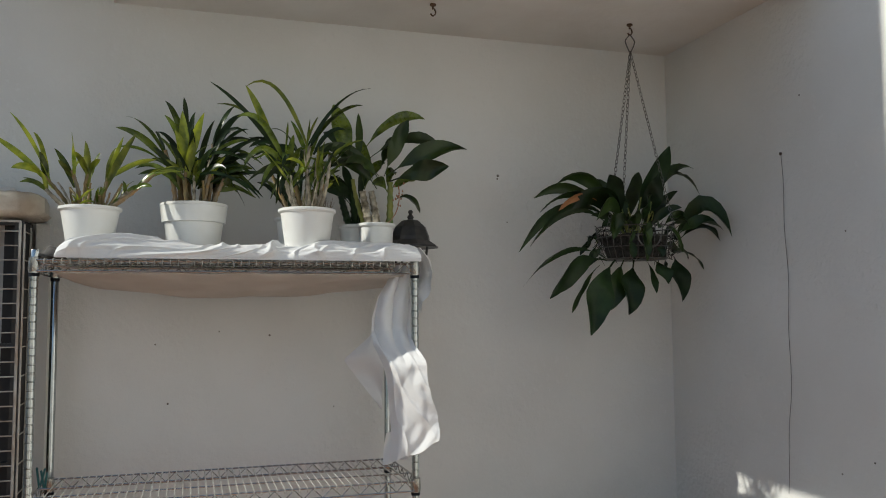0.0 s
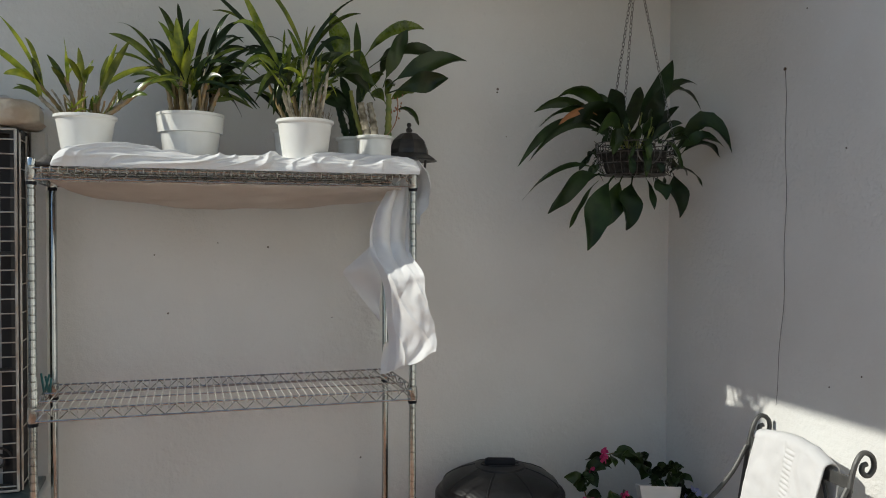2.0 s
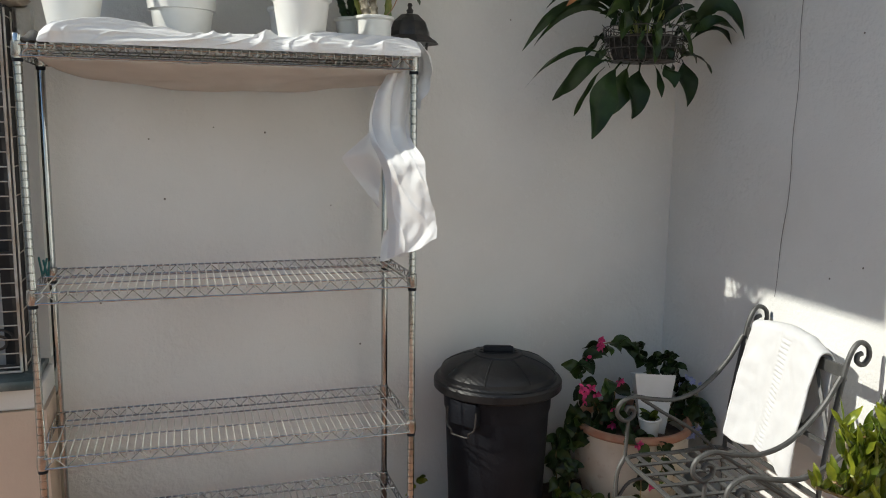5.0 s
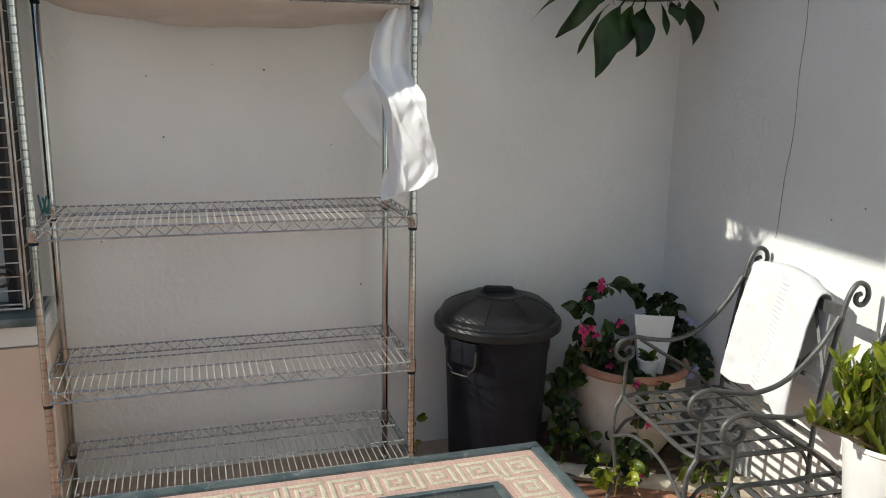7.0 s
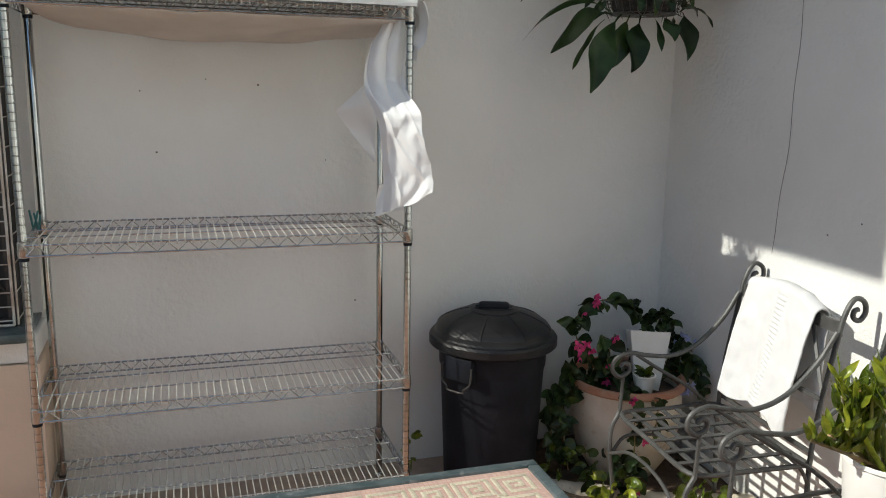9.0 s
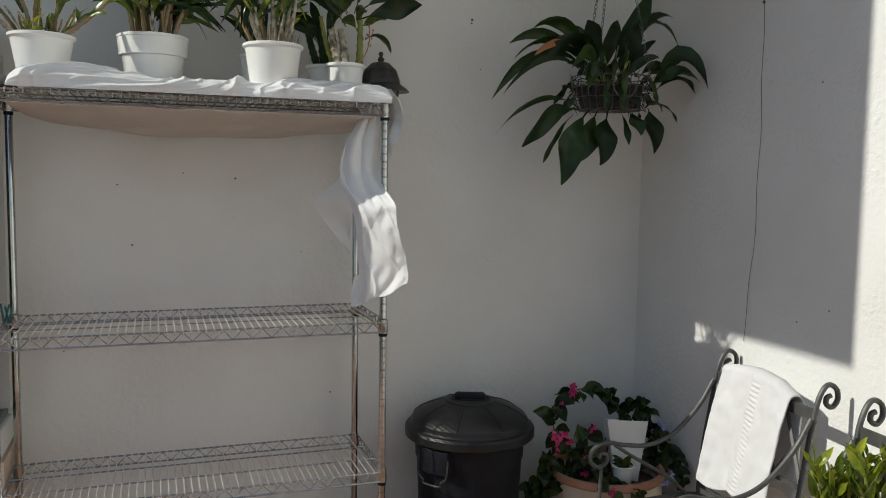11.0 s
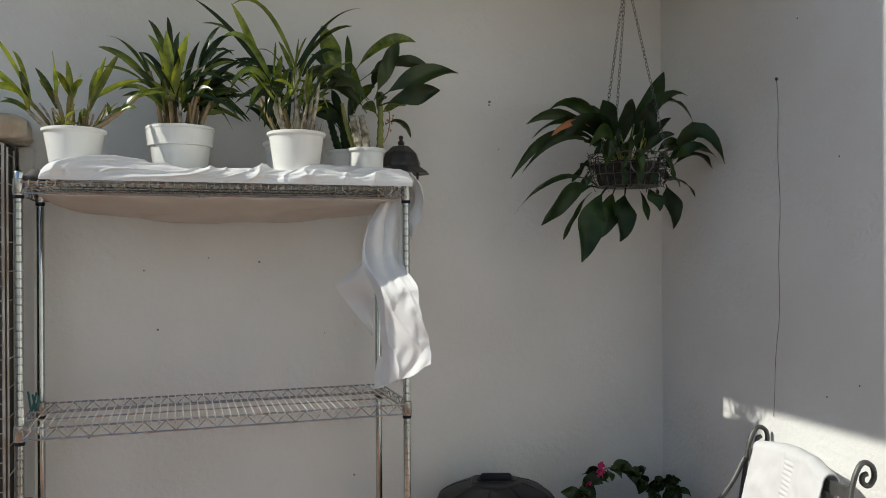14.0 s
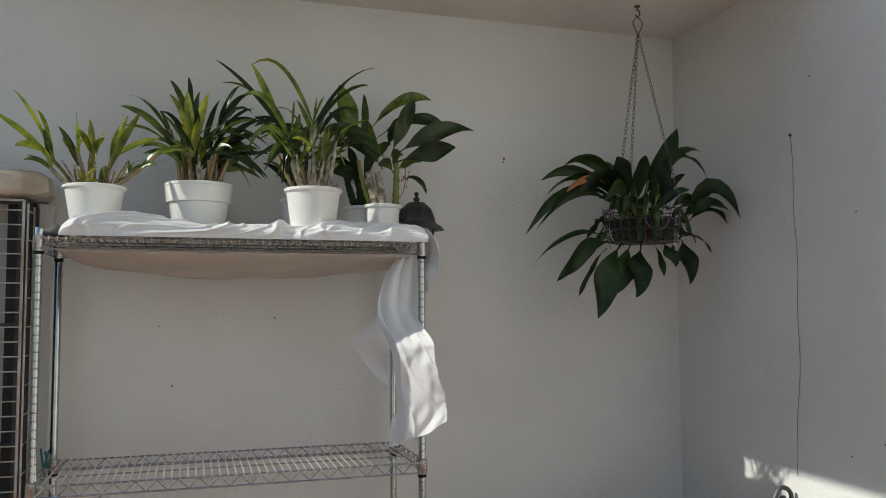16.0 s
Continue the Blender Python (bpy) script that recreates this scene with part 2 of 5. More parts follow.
class Geo:
    """Collects vertices and faces of one mesh."""

    def __init__(self):
        self.v, self.f = [], []

    def add(self, verts, faces, m=None):
        k = len(self.v)
        self.v += [tuple(m @ Vector(p)) if m else tuple(p) for p in verts]
        self.f += [tuple(i + k for i in q) for q in faces]
        return self

    def box(self, lo, hi, m=None, bevel=0.0):
        (a, b, c), (d, e, f) = lo, hi
        if not bevel:
            verts = [(x, y, z) for x in (a, d) for y in (b, e) for z in (c, f)]
            return self.add(verts, [(0, 1, 3, 2), (4, 6, 7, 5), (0, 4, 5, 1), (2, 3, 7, 6), (0, 2, 6, 4), (1, 5, 7, 3)], m)
        bm = bmesh.new()
        bmesh.ops.create_cube(bm, size=1)
        for w in bm.verts:
            w.co = Vector(((a + d) / 2 + w.co.x * (d - a), (b + e) / 2 + w.co.y * (e - b), (c + f) / 2 + w.co.z * (f - c)))
        bmesh.ops.bevel(bm, geom=bm.edges[:], offset=bevel, segments=2, affect="EDGES", profile=0.5)
        bm.verts.index_update()
        self.add([w.co for w in bm.verts], [[w.index for w in q.verts] for q in bm.faces], m)
        bm.free()
        return self

    def tube(self, points, r, n=8, closed=False, flat=1.0, cap=True):
        """A round or flattened bar along points; r is one radius or one for each point."""
        p = [Vector(q) for q in points]
        rs = r if isinstance(r, (list, tuple)) else [r] * len(p)
        verts, faces, side = [], [], None
        for i, q in enumerate(p):
            t = (p[(i + 1) % len(p)] - p[i - 1]) if closed or 0 < i < len(p) - 1 else (p[1] - p[0] if i == 0 else p[-1] - p[-2])
            t.normalize()
            if side is None:
                side = t.cross(Vector((0, 0, 1)) if abs(t.z) < 0.9 else Vector((0, 1, 0)))
            side = (side - t * side.dot(t)).normalized()
            other = t.cross(side)
            for j in range(n):
                a = 2 * math.pi * j / n
                verts.append(q + rs[i] * (math.cos(a) * side * flat + math.sin(a) * other))
        m = len(p)
        for i in range(m if closed else m - 1):
            for j in range(n):
                a, b = i * n + j, i * n + (j + 1) % n
                c, d = ((i + 1) % m) * n + (j + 1) % n, ((i + 1) % m) * n + j
                faces.append((a, b, c, d))
        if cap and not closed:
            faces += [tuple(range(n))[::-1], tuple((m - 1) * n + j for j in range(n))]
        return self.add(verts, faces)

    def lathe(self, profile, n=40, m=None, close=False):
        """Turns (radius, height) pairs round the z axis."""
        verts, faces = [], []
        for r, z in profile:
            verts += [(r * math.cos(2 * math.pi * j / n), r * math.sin(2 * math.pi * j / n), z) for j in range(n)]
        for i in range(len(profile) - 1):
            for j in range(n):
                faces.append((i * n + j, i * n + (j + 1) % n, (i + 1) * n + (j + 1) % n, (i + 1) * n + j))
        faces += [tuple(range(n))[::-1], tuple((len(profile) - 1) * n + j for j in range(n))] if not close else []
        return self.add(verts, faces, m)

    def sheet(self, f, nu, nv):
        """A surface f(u, v), u and v from 0 to 1."""
        verts = [f(i / nu, j / nv) for i in range(nu + 1) for j in range(nv + 1)]
        w = nv + 1
        return self.add(verts, [(i * w + j, (i + 1) * w + j, (i + 1) * w + j + 1, i * w + j + 1) for i in range(nu) for j in range(nv)])

    def mesh(self, name, mat, smooth=40):
        me = bpy.data.meshes.new(name)
        me.from_pydata(self.v, [], self.f)
        me.materials.append(mat)
        if smooth:
            me.polygons.foreach_set("use_smooth", [True] * len(me.polygons))
            me.set_sharp_from_angle(angle=radians(smooth))
        me.update()
        return me


def part(name, geo, mat, parent, label="", smooth=40, thick=0.0):
    """One mesh object under a thing or a part."""
    ob = new(name, geo if isinstance(geo, bpy.types.Mesh) else geo.mesh(name, mat, smooth))
    ob.parent = parent
    if label:
        tagged(ob, label)
    if thick:
        solid = ob.modifiers.new("thickness", "SOLIDIFY")
        solid.thickness, solid.offset = thick, 0
    return ob


def thing(name, label, category, at=(0, 0, 0), turn=0.0, group="", kind=""):
    ob = new(name)
    ob.empty_display_size = 0.05
    ob.matrix_world = pose(*at, 0, 0, turn)
    return tagged(ob, label, category, group, kind)


def structure(name, geo, mat, label, smooth=0):
    return tagged(new(name, geo.mesh(name, mat, smooth)), label, kind="structure", category=name.split("_")[0])


def bezier(a, b, c, n=10):
    a, b, c = Vector(a), Vector(b), Vector(c)
    return [(1 - t) ** 2 * a + 2 * t * (1 - t) * b + t * t * c for t in (i / n for i in range(n + 1))]


def smooth_path(keys, n=6):
    """A Catmull-Rom curve through keys."""
    k = [Vector(q) for q in keys]
    k = [2 * k[0] - k[1]] + k + [2 * k[-1] - k[-2]]
    out = []
    for i in range(1, len(k) - 2):
        p0, p1, p2, p3 = k[i - 1:i + 3]
        for s in range(n):
            t = s / n
            out.append(0.5 * (2 * p1 + (p2 - p0) * t + (2 * p0 - 5 * p1 + 4 * p2 - p3) * t * t + (3 * p1 - p0 - 3 * p2 + p3) * t ** 3))
    return out + [k[-2]]


def leaf_geo(base, tip, arch, width, roll, kind, rng):
    """A leaf blade: a folded, slightly wavy strip along an arc; broad leaves have a stalk."""
    base, tip = Vector(base), Vector(tip)
    mid = (base + tip) / 2 + Vector((0, 0, 2 * arch))
    n = 12
    fine = bezier(base, mid, tip, 48)
    run = [0.0]
    for p, q in zip(fine, fine[1:]):
        run.append(run[-1] + (q - p).length)
    pts, j = [], 0
    for i in range(n + 1):
        want = run[-1] * i / n
        while j < 47 and run[j + 1] < want:
            j += 1
        pts.append(fine[j].lerp(fine[j + 1], min(1, (want - run[j]) / max(1e-6, run[j + 1] - run[j]))))
    face = Vector((0.15, -1, 0.25)).normalized()
    g = Geo()
    verts = []
    wave, ph = rng.uniform(0.12, 0.36) if kind == "broad" else rng.uniform(0.06, 0.20), rng.uniform(0, 6)
    for i, q in enumerate(pts):
        t = i / n
        d = (pts[min(i + 1, n)] - pts[max(i - 1, 0)]).normalized()
        w = d.cross(face)
        w = w.normalized() if w.length > 0.05 else Vector((1, 0, 0))
        nrm = w.cross(d).normalized()
        a = radians(roll + (20 if kind == "broad" else 18) * math.sin(t * 3 + ph))
        w, nrm = math.cos(a) * w + math.sin(a) * nrm, math.cos(a) * nrm - math.sin(a) * w
        if kind == "strap":
            prof = min(1.0, 0.42 + t * 1.5) * max(0.0, 1 - t ** 4.5) ** 0.8
        elif kind == "broad":
            s = min(0.999, max(0.0, (t - 0.18) / 0.82))
            prof = 0.07 if s <= 0 else max(0.06, math.sin(math.pi * s ** 1.08) ** 0.72)
        else:
            prof = max(0.10, max(0.0, math.sin(math.pi * min(0.999, 0.06 + 0.94 * t) ** 0.8)) ** 0.85)
        if kind == "broad":
            prof *= 1 + 0.10 * math.sin(13 * t + 2 * ph) * min(1, 4 * (1 - t))
            q = q - Vector((0, 0, 0.045 * run[-1] * t ** 3))
        h = max(0.0008 if t > 0.5 else 0.0018, 0.5 * width * prof)
        lift = (0.34 if kind == "broad" else 0.30) * h
        for s in (-1, -0.5, 0, 0.5, 1):
            verts.append(q + w * (h * s) + nrm * (lift * abs(s) + wave * h * math.sin(9 * t + ph + 2 * s)))
    faces = [(i * 5 + j, i * 5 + j + 1, i * 5 + j + 6, i * 5 + j + 5) for i in range(n) for j in range(4)]
    return g.add(verts, faces)


def keyed_leaves(parent, rows, kind, mats, rng, wide=1.0):
    """Leaves of one plant from rows of base x, base z, tip x, y, z, arch, width, roll."""
    for bx, bz, tx, ty, tz, arch, width, roll in rows:
        g = leaf_geo((bx, ty * 0.15, bz), (tx, ty, tz), arch, width * wide, roll, kind, rng)
        part("leaf", g, rng.choice(mats), parent, smooth=180)


def cane(parent, a, b, r, mat, rng, name="cane", bend=0.02, knots=5):
    a, b = Vector(a), Vector(b)
    pts = bezier(a, (a + b) / 2 + Vector((rng.uniform(-bend, bend), rng.uniform(-bend, bend), 0)), b, knots * 3)
    rs = [r * (1.15 if i % 3 == 0 else 0.92) * (1 - 0.3 * i / (knots * 3)) for i in range(len(pts))]
    return part(name, Geo().tube(pts, rs, 8), mat, parent)


# ---- setting ----
WALL_Y, WALL_X, CEIL = 0.53, 2.54, 2.845
structure("wall_north", Geo().box((-9.0, WALL_Y, -0.2), (WALL_X + 0.25, WALL_Y + 0.25, 5.2)), M_WALL, "white painted rough plaster wall behind the shelving")
structure("wall_east", Geo().box((WALL_X, -8.0, -0.2), (WALL_X + 0.25, WALL_Y, 4.2)), M_WALL, "white painted plaster wall with a thin cable")
# out of view; added at this angle to bounce sun onto the north wall
structure("wall_south", Geo().add([(-7.0, -8.0, -0.2), (WALL_X, -4.0, -0.2), (WALL_X, -4.25, -0.2), (-7.0, -8.25, -0.2), (-7.0, -8.0, 3.4), (WALL_X, -4.0, 3.4), (WALL_X, -4.25, 3.4), (-7.0, -8.25, 3.4)],
          [(0, 1, 5, 4), (2, 3, 7, 6), (4, 5, 6, 7), (1, 2, 6, 5), (3, 0, 4, 7)]), M_WALL, "unseen white plaster wall added at an angle to bounce sunlight")
# never seen; its height is set to trim sky light and floor sun
structure("wall_west", Geo().box((-9.25, -8.25, -0.2), (-9.0, WALL_Y + 0.25, 4.6)), M_WALL, "unseen white plaster wall closing the yard, height set to limit western light")
structure("ceiling", Geo().box((0.16, -0.535, CEIL), (WALL_X, WALL_Y, 3.05)).box((-0.37, -0.535, 3.05), (WALL_X, WALL_Y, 5.2)), M_CEIL,
          "off-white plaster underside of an overhanging upper storey")
ground = structure("floor", Geo().box((-9.0, -8.0, -0.2), (WALL_X, WALL_Y, -0.006)), M_GROUT, "terracotta tiled courtyard floor")

# bay window at the west
structure("window_base", Geo().box((-1.6, 0.27, 0.648), (-0.03, WALL_Y, 0.735), bevel=0.008), M_WALL, "white masonry under the bay window")
structure("window_dado", Geo().box((-1.6, 0.262, 0), (-0.022, WALL_Y, 0.646)), M_DADO, "peach painted masonry below the bay window")


def bay_window():
    w = tagged(new("window_1"), "bay window behind a black iron and wire mesh grille", "window", kind="structure")
    part("sill", Geo().box((-1.62, 0.20, 0.737), (-0.045, WALL_Y, 0.770), bevel=0.006), M_TEAL, w, "teal painted sill")
    part("curtain", Geo().box((-1.55, 0.40, 0.770), (-0.135, 0.42, 1.99)), M_PANEL, w, "grey curtain behind the grille")
    # dark strip behind the mesh: the shade is put into the jamb's colour
    part("jamb", Geo().box((-0.150, 0.34, 0.770), (-0.085, 0.46, 1.985)), M_JAMB_SHADE, w, "window jamb painted dark in place of shade")
    part("reveal", Geo().box((-0.075, 0.47, 0.770), (-0.03, WALL_Y, 1.99)), M_WALL, w)
    def slab(u, v):
        # a worn, rounded slab: u runs along it, v round its front section
        x = -1.65 + 1.625 * u
        end = min(1.0, (1 - u) / 0.035) ** 0.5
        a = math.pi * (v - 0.5)
        worn = 0.010 * noise.noise((x * 9, v * 4, 3)) + 0.005 * noise.noise((x * 31, v * 11, 6))
        return (x, 0.345 - (0.085 * max(0.0, math.cos(a)) ** 0.35 + worn) * (0.35 + 0.65 * end) + (0.0 if 0 < v < 1 else 0.12), 2.040 + 0.044 * math.sin(a) * (0.6 + 0.4 * end) + worn * 0.6)
    part("stone_cap", Geo().sheet(slab, 120, 18).box((-1.65, 0.36, 1.998), (-0.040, WALL_Y, 2.082), bevel=0.02), M_STONE, w, "weathered chipped stone hood", smooth=60)
    cap = Geo().add([(-1.65, 0.29, 2.08), (-0.12, 0.29, 2.08), (-0.12, WALL_Y, 2.08), (-1.65, WALL_Y, 2.08), (-1.65, 0.50, 2.20), (-0.20, 0.50, 2.125),
                     (-0.16, WALL_Y, 2.125), (-1.65, WALL_Y, 2.20)], [(0, 1, 5, 4), (1, 2, 6, 5), (4, 5, 6, 7), (0, 4, 7, 3)])
    part("hood", cap, M_WALL, w)
    frame_bars = Geo()
    for x in (-0.10, -0.60, -1.1):
        frame_bars.box((x - 0.012, 0.30, 0.772), (x + 0.012, 0.325, 1.985))
    for z in (0.79, 1.18, 1.57, 1.975):
        frame_bars.box((-1.55, 0.302, z - 0.006), (-0.09, 0.322, z + 0.006))
    grille = part("grille_frame", frame_bars, M_BLACK_METAL, w, "black iron bars")
    for x in (-0.16, -0.66):
        ring = [(x + 0.045 * math.cos(a) * (1 - a / 12), 0.313, 0.88 + 0.045 * math.sin(a) * (1 - a / 12)) for a in np.linspace(0, 9, 40)]
        part("scroll", Geo().tube(ring, 0.005, 6), M_BLACK_METAL, grille)
    mesh = Geo()
    for i in range(25):
        z = 0.795 + i * 0.048
        mesh.tube([(-1.5, 0.285, z), (-0.092, 0.285, z)], 0.0024, 5)
        if i % 2 == 0:
            mesh.tube([(-0.080, 0.288, z), (-0.080, 0.40, z)], 0.0022, 5)
    for i in range(15):
        x = -0.092 - i * 0.10
        mesh.tube([(x, 0.282, 0.78), (x, 0.282, 1.98)], 0.0026 if i else 0.0050, 5)
    for y in (0.288, 0.40):
        mesh.tube([(-0.080, y, 0.78), (-0.080, y, 1.97)], 0.0034, 6)
    for z in (0.78, 1.98):
        mesh.tube([(-1.5, 0.282, z), (-0.092, 0.282, z)], 0.004, 6)
    part("wire_mesh", mesh, M_MESH, w, "pale coated wire mesh")


bay_window()

# ---- wire shelving ----
SW, SD = 1.19, 0.41


def shelving():
    s = thing("wire_shelving_unit", "chromed four-tier wire shelving unit standing against the wall", "shelf")
    post = Geo()
    prof = [(0.0122, 0.03), (0.0127, 0.031)]
    for i in range(71):
        z = 0.045 + i * 0.0254
        prof += [(0.0127, z), (0.0106, z + 0.0014), (0.0106, z + 0.0036), (0.0127, z + 0.005)]
    prof += [(0.0127, 1.862), (0.0105, 1.866)]
    post_mesh = post.lathe(prof, 16).mesh("post", M_POST)
    smooth_mesh = Geo().lathe([(0.0122, 0.03), (0.0127, 0.031), (0.0127, 1.862), (0.0105, 1.866)], 16).mesh("post", M_POST)
    foot_mesh = Geo().lathe([(0.016, 0), (0.017, 0.006), (0.014, 0.014), (0.008, 0.018), (0.008, 0.032)], 16).mesh("foot", M_CHROME)
    for x in (0, SW):
        for y in (0, SD):
            p = part("post", post_mesh if y == 0 else smooth_mesh, None, s)
            p.location = (x, y, 0)
            part("foot", foot_mesh, None, p)
    collar = Geo().lathe([(0.0135, -0.042), (0.0165, -0.042), (0.0165, -0.036), (0.0178, -0.034), (0.0160, 0.004), (0.0135, 0.006)], 16).mesh("collar", M_CHROME)
    sleeve = Geo().lathe([(0.0128, -0.053), (0.0150, -0.053), (0.0156, -0.043), (0.0128, -0.043)], 16).mesh("sleeve", M_BLACK_PL)
    wire = Geo().tube([(0, -0.0195, -0.015), (0, -0.0195, -0.003), (0, -0.015, 0.0005), (0, SD + 0.018, 0)], 0.0022, 6).mesh("wire", M_ROD)
    for top in (0.213, 0.581, 1.106, 1.838):
        x0, x1, y0, y1 = 0.018, SW - 0.018, -0.014, SD + 0.014

        def truss(p, q, n):
            p, q = Vector(p), Vector(q)
            g = Geo()
            for zz in (-0.004, -0.037):
                g.tube([p + Vector((0, 0, zz)), q + Vector((0, 0, zz))], 0.0032, 6)
            return g.tube([p.lerp(q, i / n) + Vector((0, 0, -0.006 if i % 2 else -0.036)) for i in range(n + 1)], 0.0021, 5)
        f = truss((x0 - 0.01, y0, 0), (x1 + 0.01, y0, 0), 38)
        sh = part("shelf", f, M_CHROME, s)
        sh.location = (0, 0, top)
        part("back_truss", truss((x0 - 0.01, y1, 0), (x1 + 0.01, y1, 0), 38), M_CHROME, sh)
        for xx in (-0.014, SW + 0.014):
            part("end_truss", truss((xx, y0 + 0.02, 0), (xx, y1 - 0.02, 0), 12), M_CHROME, sh)
        for yy in (SD * 0.33, SD * 0.67):
            part("cross_rod", Geo().tube([(-0.01, yy, -0.006), (SW + 0.01, yy, -0.006)], 0.0028, 6), M_CHROME, sh)
        for x in (0, SW):
            for y in (0, SD):
                c = part("collar", collar, None, sh)
                c.location = (x, y, 0)
                r = part("sleeve", sleeve, None, sh)
                r.location = (x, y, 0)
        for i in range(48):
            w = part("wire", wire, None, sh)
            w.location = (0.03 + (SW - 0.06) * i / 47, 0, 0)
    return s


shelving()

# ---- sheet on the shelving ----


def bed_sheet():
    c = thing("bed_sheet", "crumpled white cotton sheet draped over the top shelf", "sheet", (0, 0, 1.838))

    def top(u, v):
        # bunched cloth: a roll along the front edge with long slanting folds, flatter under the pots
        x = 0.058 + 1.145 * u
        ends = min(1, u / 0.035) ** 0.5 * min(1, (1.02 - u) / 0.05) ** 0.5
        rise = (0.050 + 0.020 * math.exp(-((x - 0.20) / 0.14) ** 2) + 0.014 * math.exp(-((x - 1.10) / 0.10) ** 2) + 0.010 * noise.noise((x * 4, 0, 2))) * (0.35 + 0.65 * ends)
        ph = 8.5 * x - 3.0 * v + 2.2 * noise.noise((x * 2.1, v * 1.5, 3)) + 0.4
        thin = 1 - abs(math.sin(1.55 * ph + 0.8 + 1.2 * noise.noise((x * 3, v * 2, 8))))
        hair = 1 - abs(math.sin(3.3 * ph - 2 * v + 2.0 * noise.noise((x * 4, v * 3, 12))))
        fold = 0.014 * (abs(math.sin(ph)) - 0.55) + 0.014 * thin ** 3 + 0.007 * hair ** 4 + 0.005 * noise.noise((x * 13 - v * 4, v * 9, 1)) + 0.002 * noise.noise((x * 34, v * 22, 4))
        fold *= ends
        if v < 0.6:
            a = 0.5 * math.pi * v / 0.6
            return (x, 0.050 - 0.088 * math.cos(a) ** 0.8 - fold * math.cos(a) * min(1, v * 8), 0.003 + rise * math.sin(a) ** 0.75 + fold * math.sin(a))
        t = (v - 0.6) / 0.4
        return (x, 0.050 + 0.36 * t, 0.003 + rise * (1 - 0.55 * min(1, t * 2)) + fold * 0.7 * (1 - 0.4 * t))
    part("top_drape", Geo().sheet(top, 340, 100), M_CLOTH, c, smooth=180)

    def side(u, v):
        # gathered at the shelf behind the post, a twisted waist, then a broad flare in front of it
        z = -0.005 - 0.66 * v
        left = np.interp(z, [-0.69, -0.55, -0.47, -0.375, -0.28, -0.184, -0.115, -0.033, 0], [1.086, 1.100, 1.093, 1.077, 1.049, 1.056, 1.072, 1.122, 1.14])
        right = np.interp(z, [-0.69, -0.62, -0.537, -0.413, -0.337, -0.288, -0.24, 0], [1.222, 1.228, 1.226, 1.192, 1.184, 1.176, 1.190, 1.202])
        low = min(1.0, max(0.0, (-z - 0.22) / 0.14))
        low = low * low * (3 - 2 * low)
        x = left + (right - left) * u
        sway = noise.noise((u * 1.2, v * 2.2, 5))
        upper = 0.072 - 0.026 * abs(math.sin(u * 8.0 - 2.5 * v + 1.5 * sway)) ** 0.8 - 0.020 * math.sin(math.pi * u)
        lower = -0.062 - 0.080 * u - 0.009 * abs(math.sin(u * 3.4 + v * 7.5 + 2.2 * sway)) - 0.006 * (1 - abs(math.sin(u * 6 - v * 9 + 3 * sway))) ** 3 + 0.004 * math.sin(v * 13 - u * 6 + 3 * sway) * (1 - u)
        y = upper * (1 - low) + lower * low + 0.007 * math.exp(-((v - 0.46 - 0.13 * u) / 0.05) ** 2) - 0.008 * math.exp(-((v - 0.64 + 0.22 * u) / 0.05) ** 2) * low
        y += 0.006 * noise.noise((u * 5, v * 12, 8)) + 0.04 * low * max(0.0, 0.10 - u) / 0.10
        return (x + 0.004 * math.sin(v * 15), y, z + 0.075 * u * v ** 3 + 0.006 * math.sin(u * 8) * v)
    part("hanging_end", Geo().sheet(side, 80, 150), M_CLOTH, c, smooth=180)

    def inner(u, v):
        # a second layer showing below the flare, behind it
        z = -0.58 - 0.105 * v
        return (1.096 + 0.10 * u - 0.012 * v, 0.032 + 0.012 * math.sin(u * 9 + v * 3), z + 0.02 * u)
    part("inner_layer", Geo().sheet(inner, 24, 24), M_CLOTH, c, smooth=180)

    def over(u, v):
        x = 1.212 + 0.034 * math.sin(math.pi * min(1, u * 1.2)) ** 0.7 + 0.008 * math.sin(v * 12 + u * 3)
        return (x + 0.01 * noise.noise((u * 5, v * 6, 2)), 0.0 + 0.20 * v, 0.048 - 0.22 * u * (1 - 0.5 * v) + 0.01 * math.sin(7 * v))
    part("end_fold", Geo().sheet(over, 24, 24), M_CLOTH, c, smooth=180)

    def flap(u, v):
        z = -0.205 - 0.305 * v
        half = 1 - abs(v - 0.40) / (0.40 if v < 0.40 else 0.60)
        return (1.115 - 0.135 * half * u, 0.17 + 0.012 * math.sin(v * 9 + u * 3) + 0.03 * u, z + 0.01 * math.sin(u * 5))
    part("loose_flap", Geo().sheet(flap, 16, 24), M_CLOTH, c, smooth=180)


bed_sheet()


def under_cloth():
    b = thing("beige_cloth", "beige fabric sagging behind and below the top wire shelf", "cloth", (0, 0, 1.838))

    def under(u, v):
        # hung under the front truss, sagging towards the back
        x = 0.045 + 1.11 * u
        drop = 0.004 + 0.056 * max(0.0, math.sin(math.pi * min(1, u * 0.97) ** 0.78)) ** 0.9 + 0.026 * u
        z = -0.040 - drop * v ** 0.8 + 0.004 * math.sin(x * 17 + v * 9) * v
        return (x, 0.012 + 0.335 * v + 0.008 * noise.noise((x * 4, v * 3, 0)), z + 0.006 * noise.noise((x * 9, v * 5, 3)))
    part("fabric", Geo().sheet(under, 80, 24), M_BEIGE, b, smooth=180, thick=0.002)


under_cloth()

# ---- dustbin ----


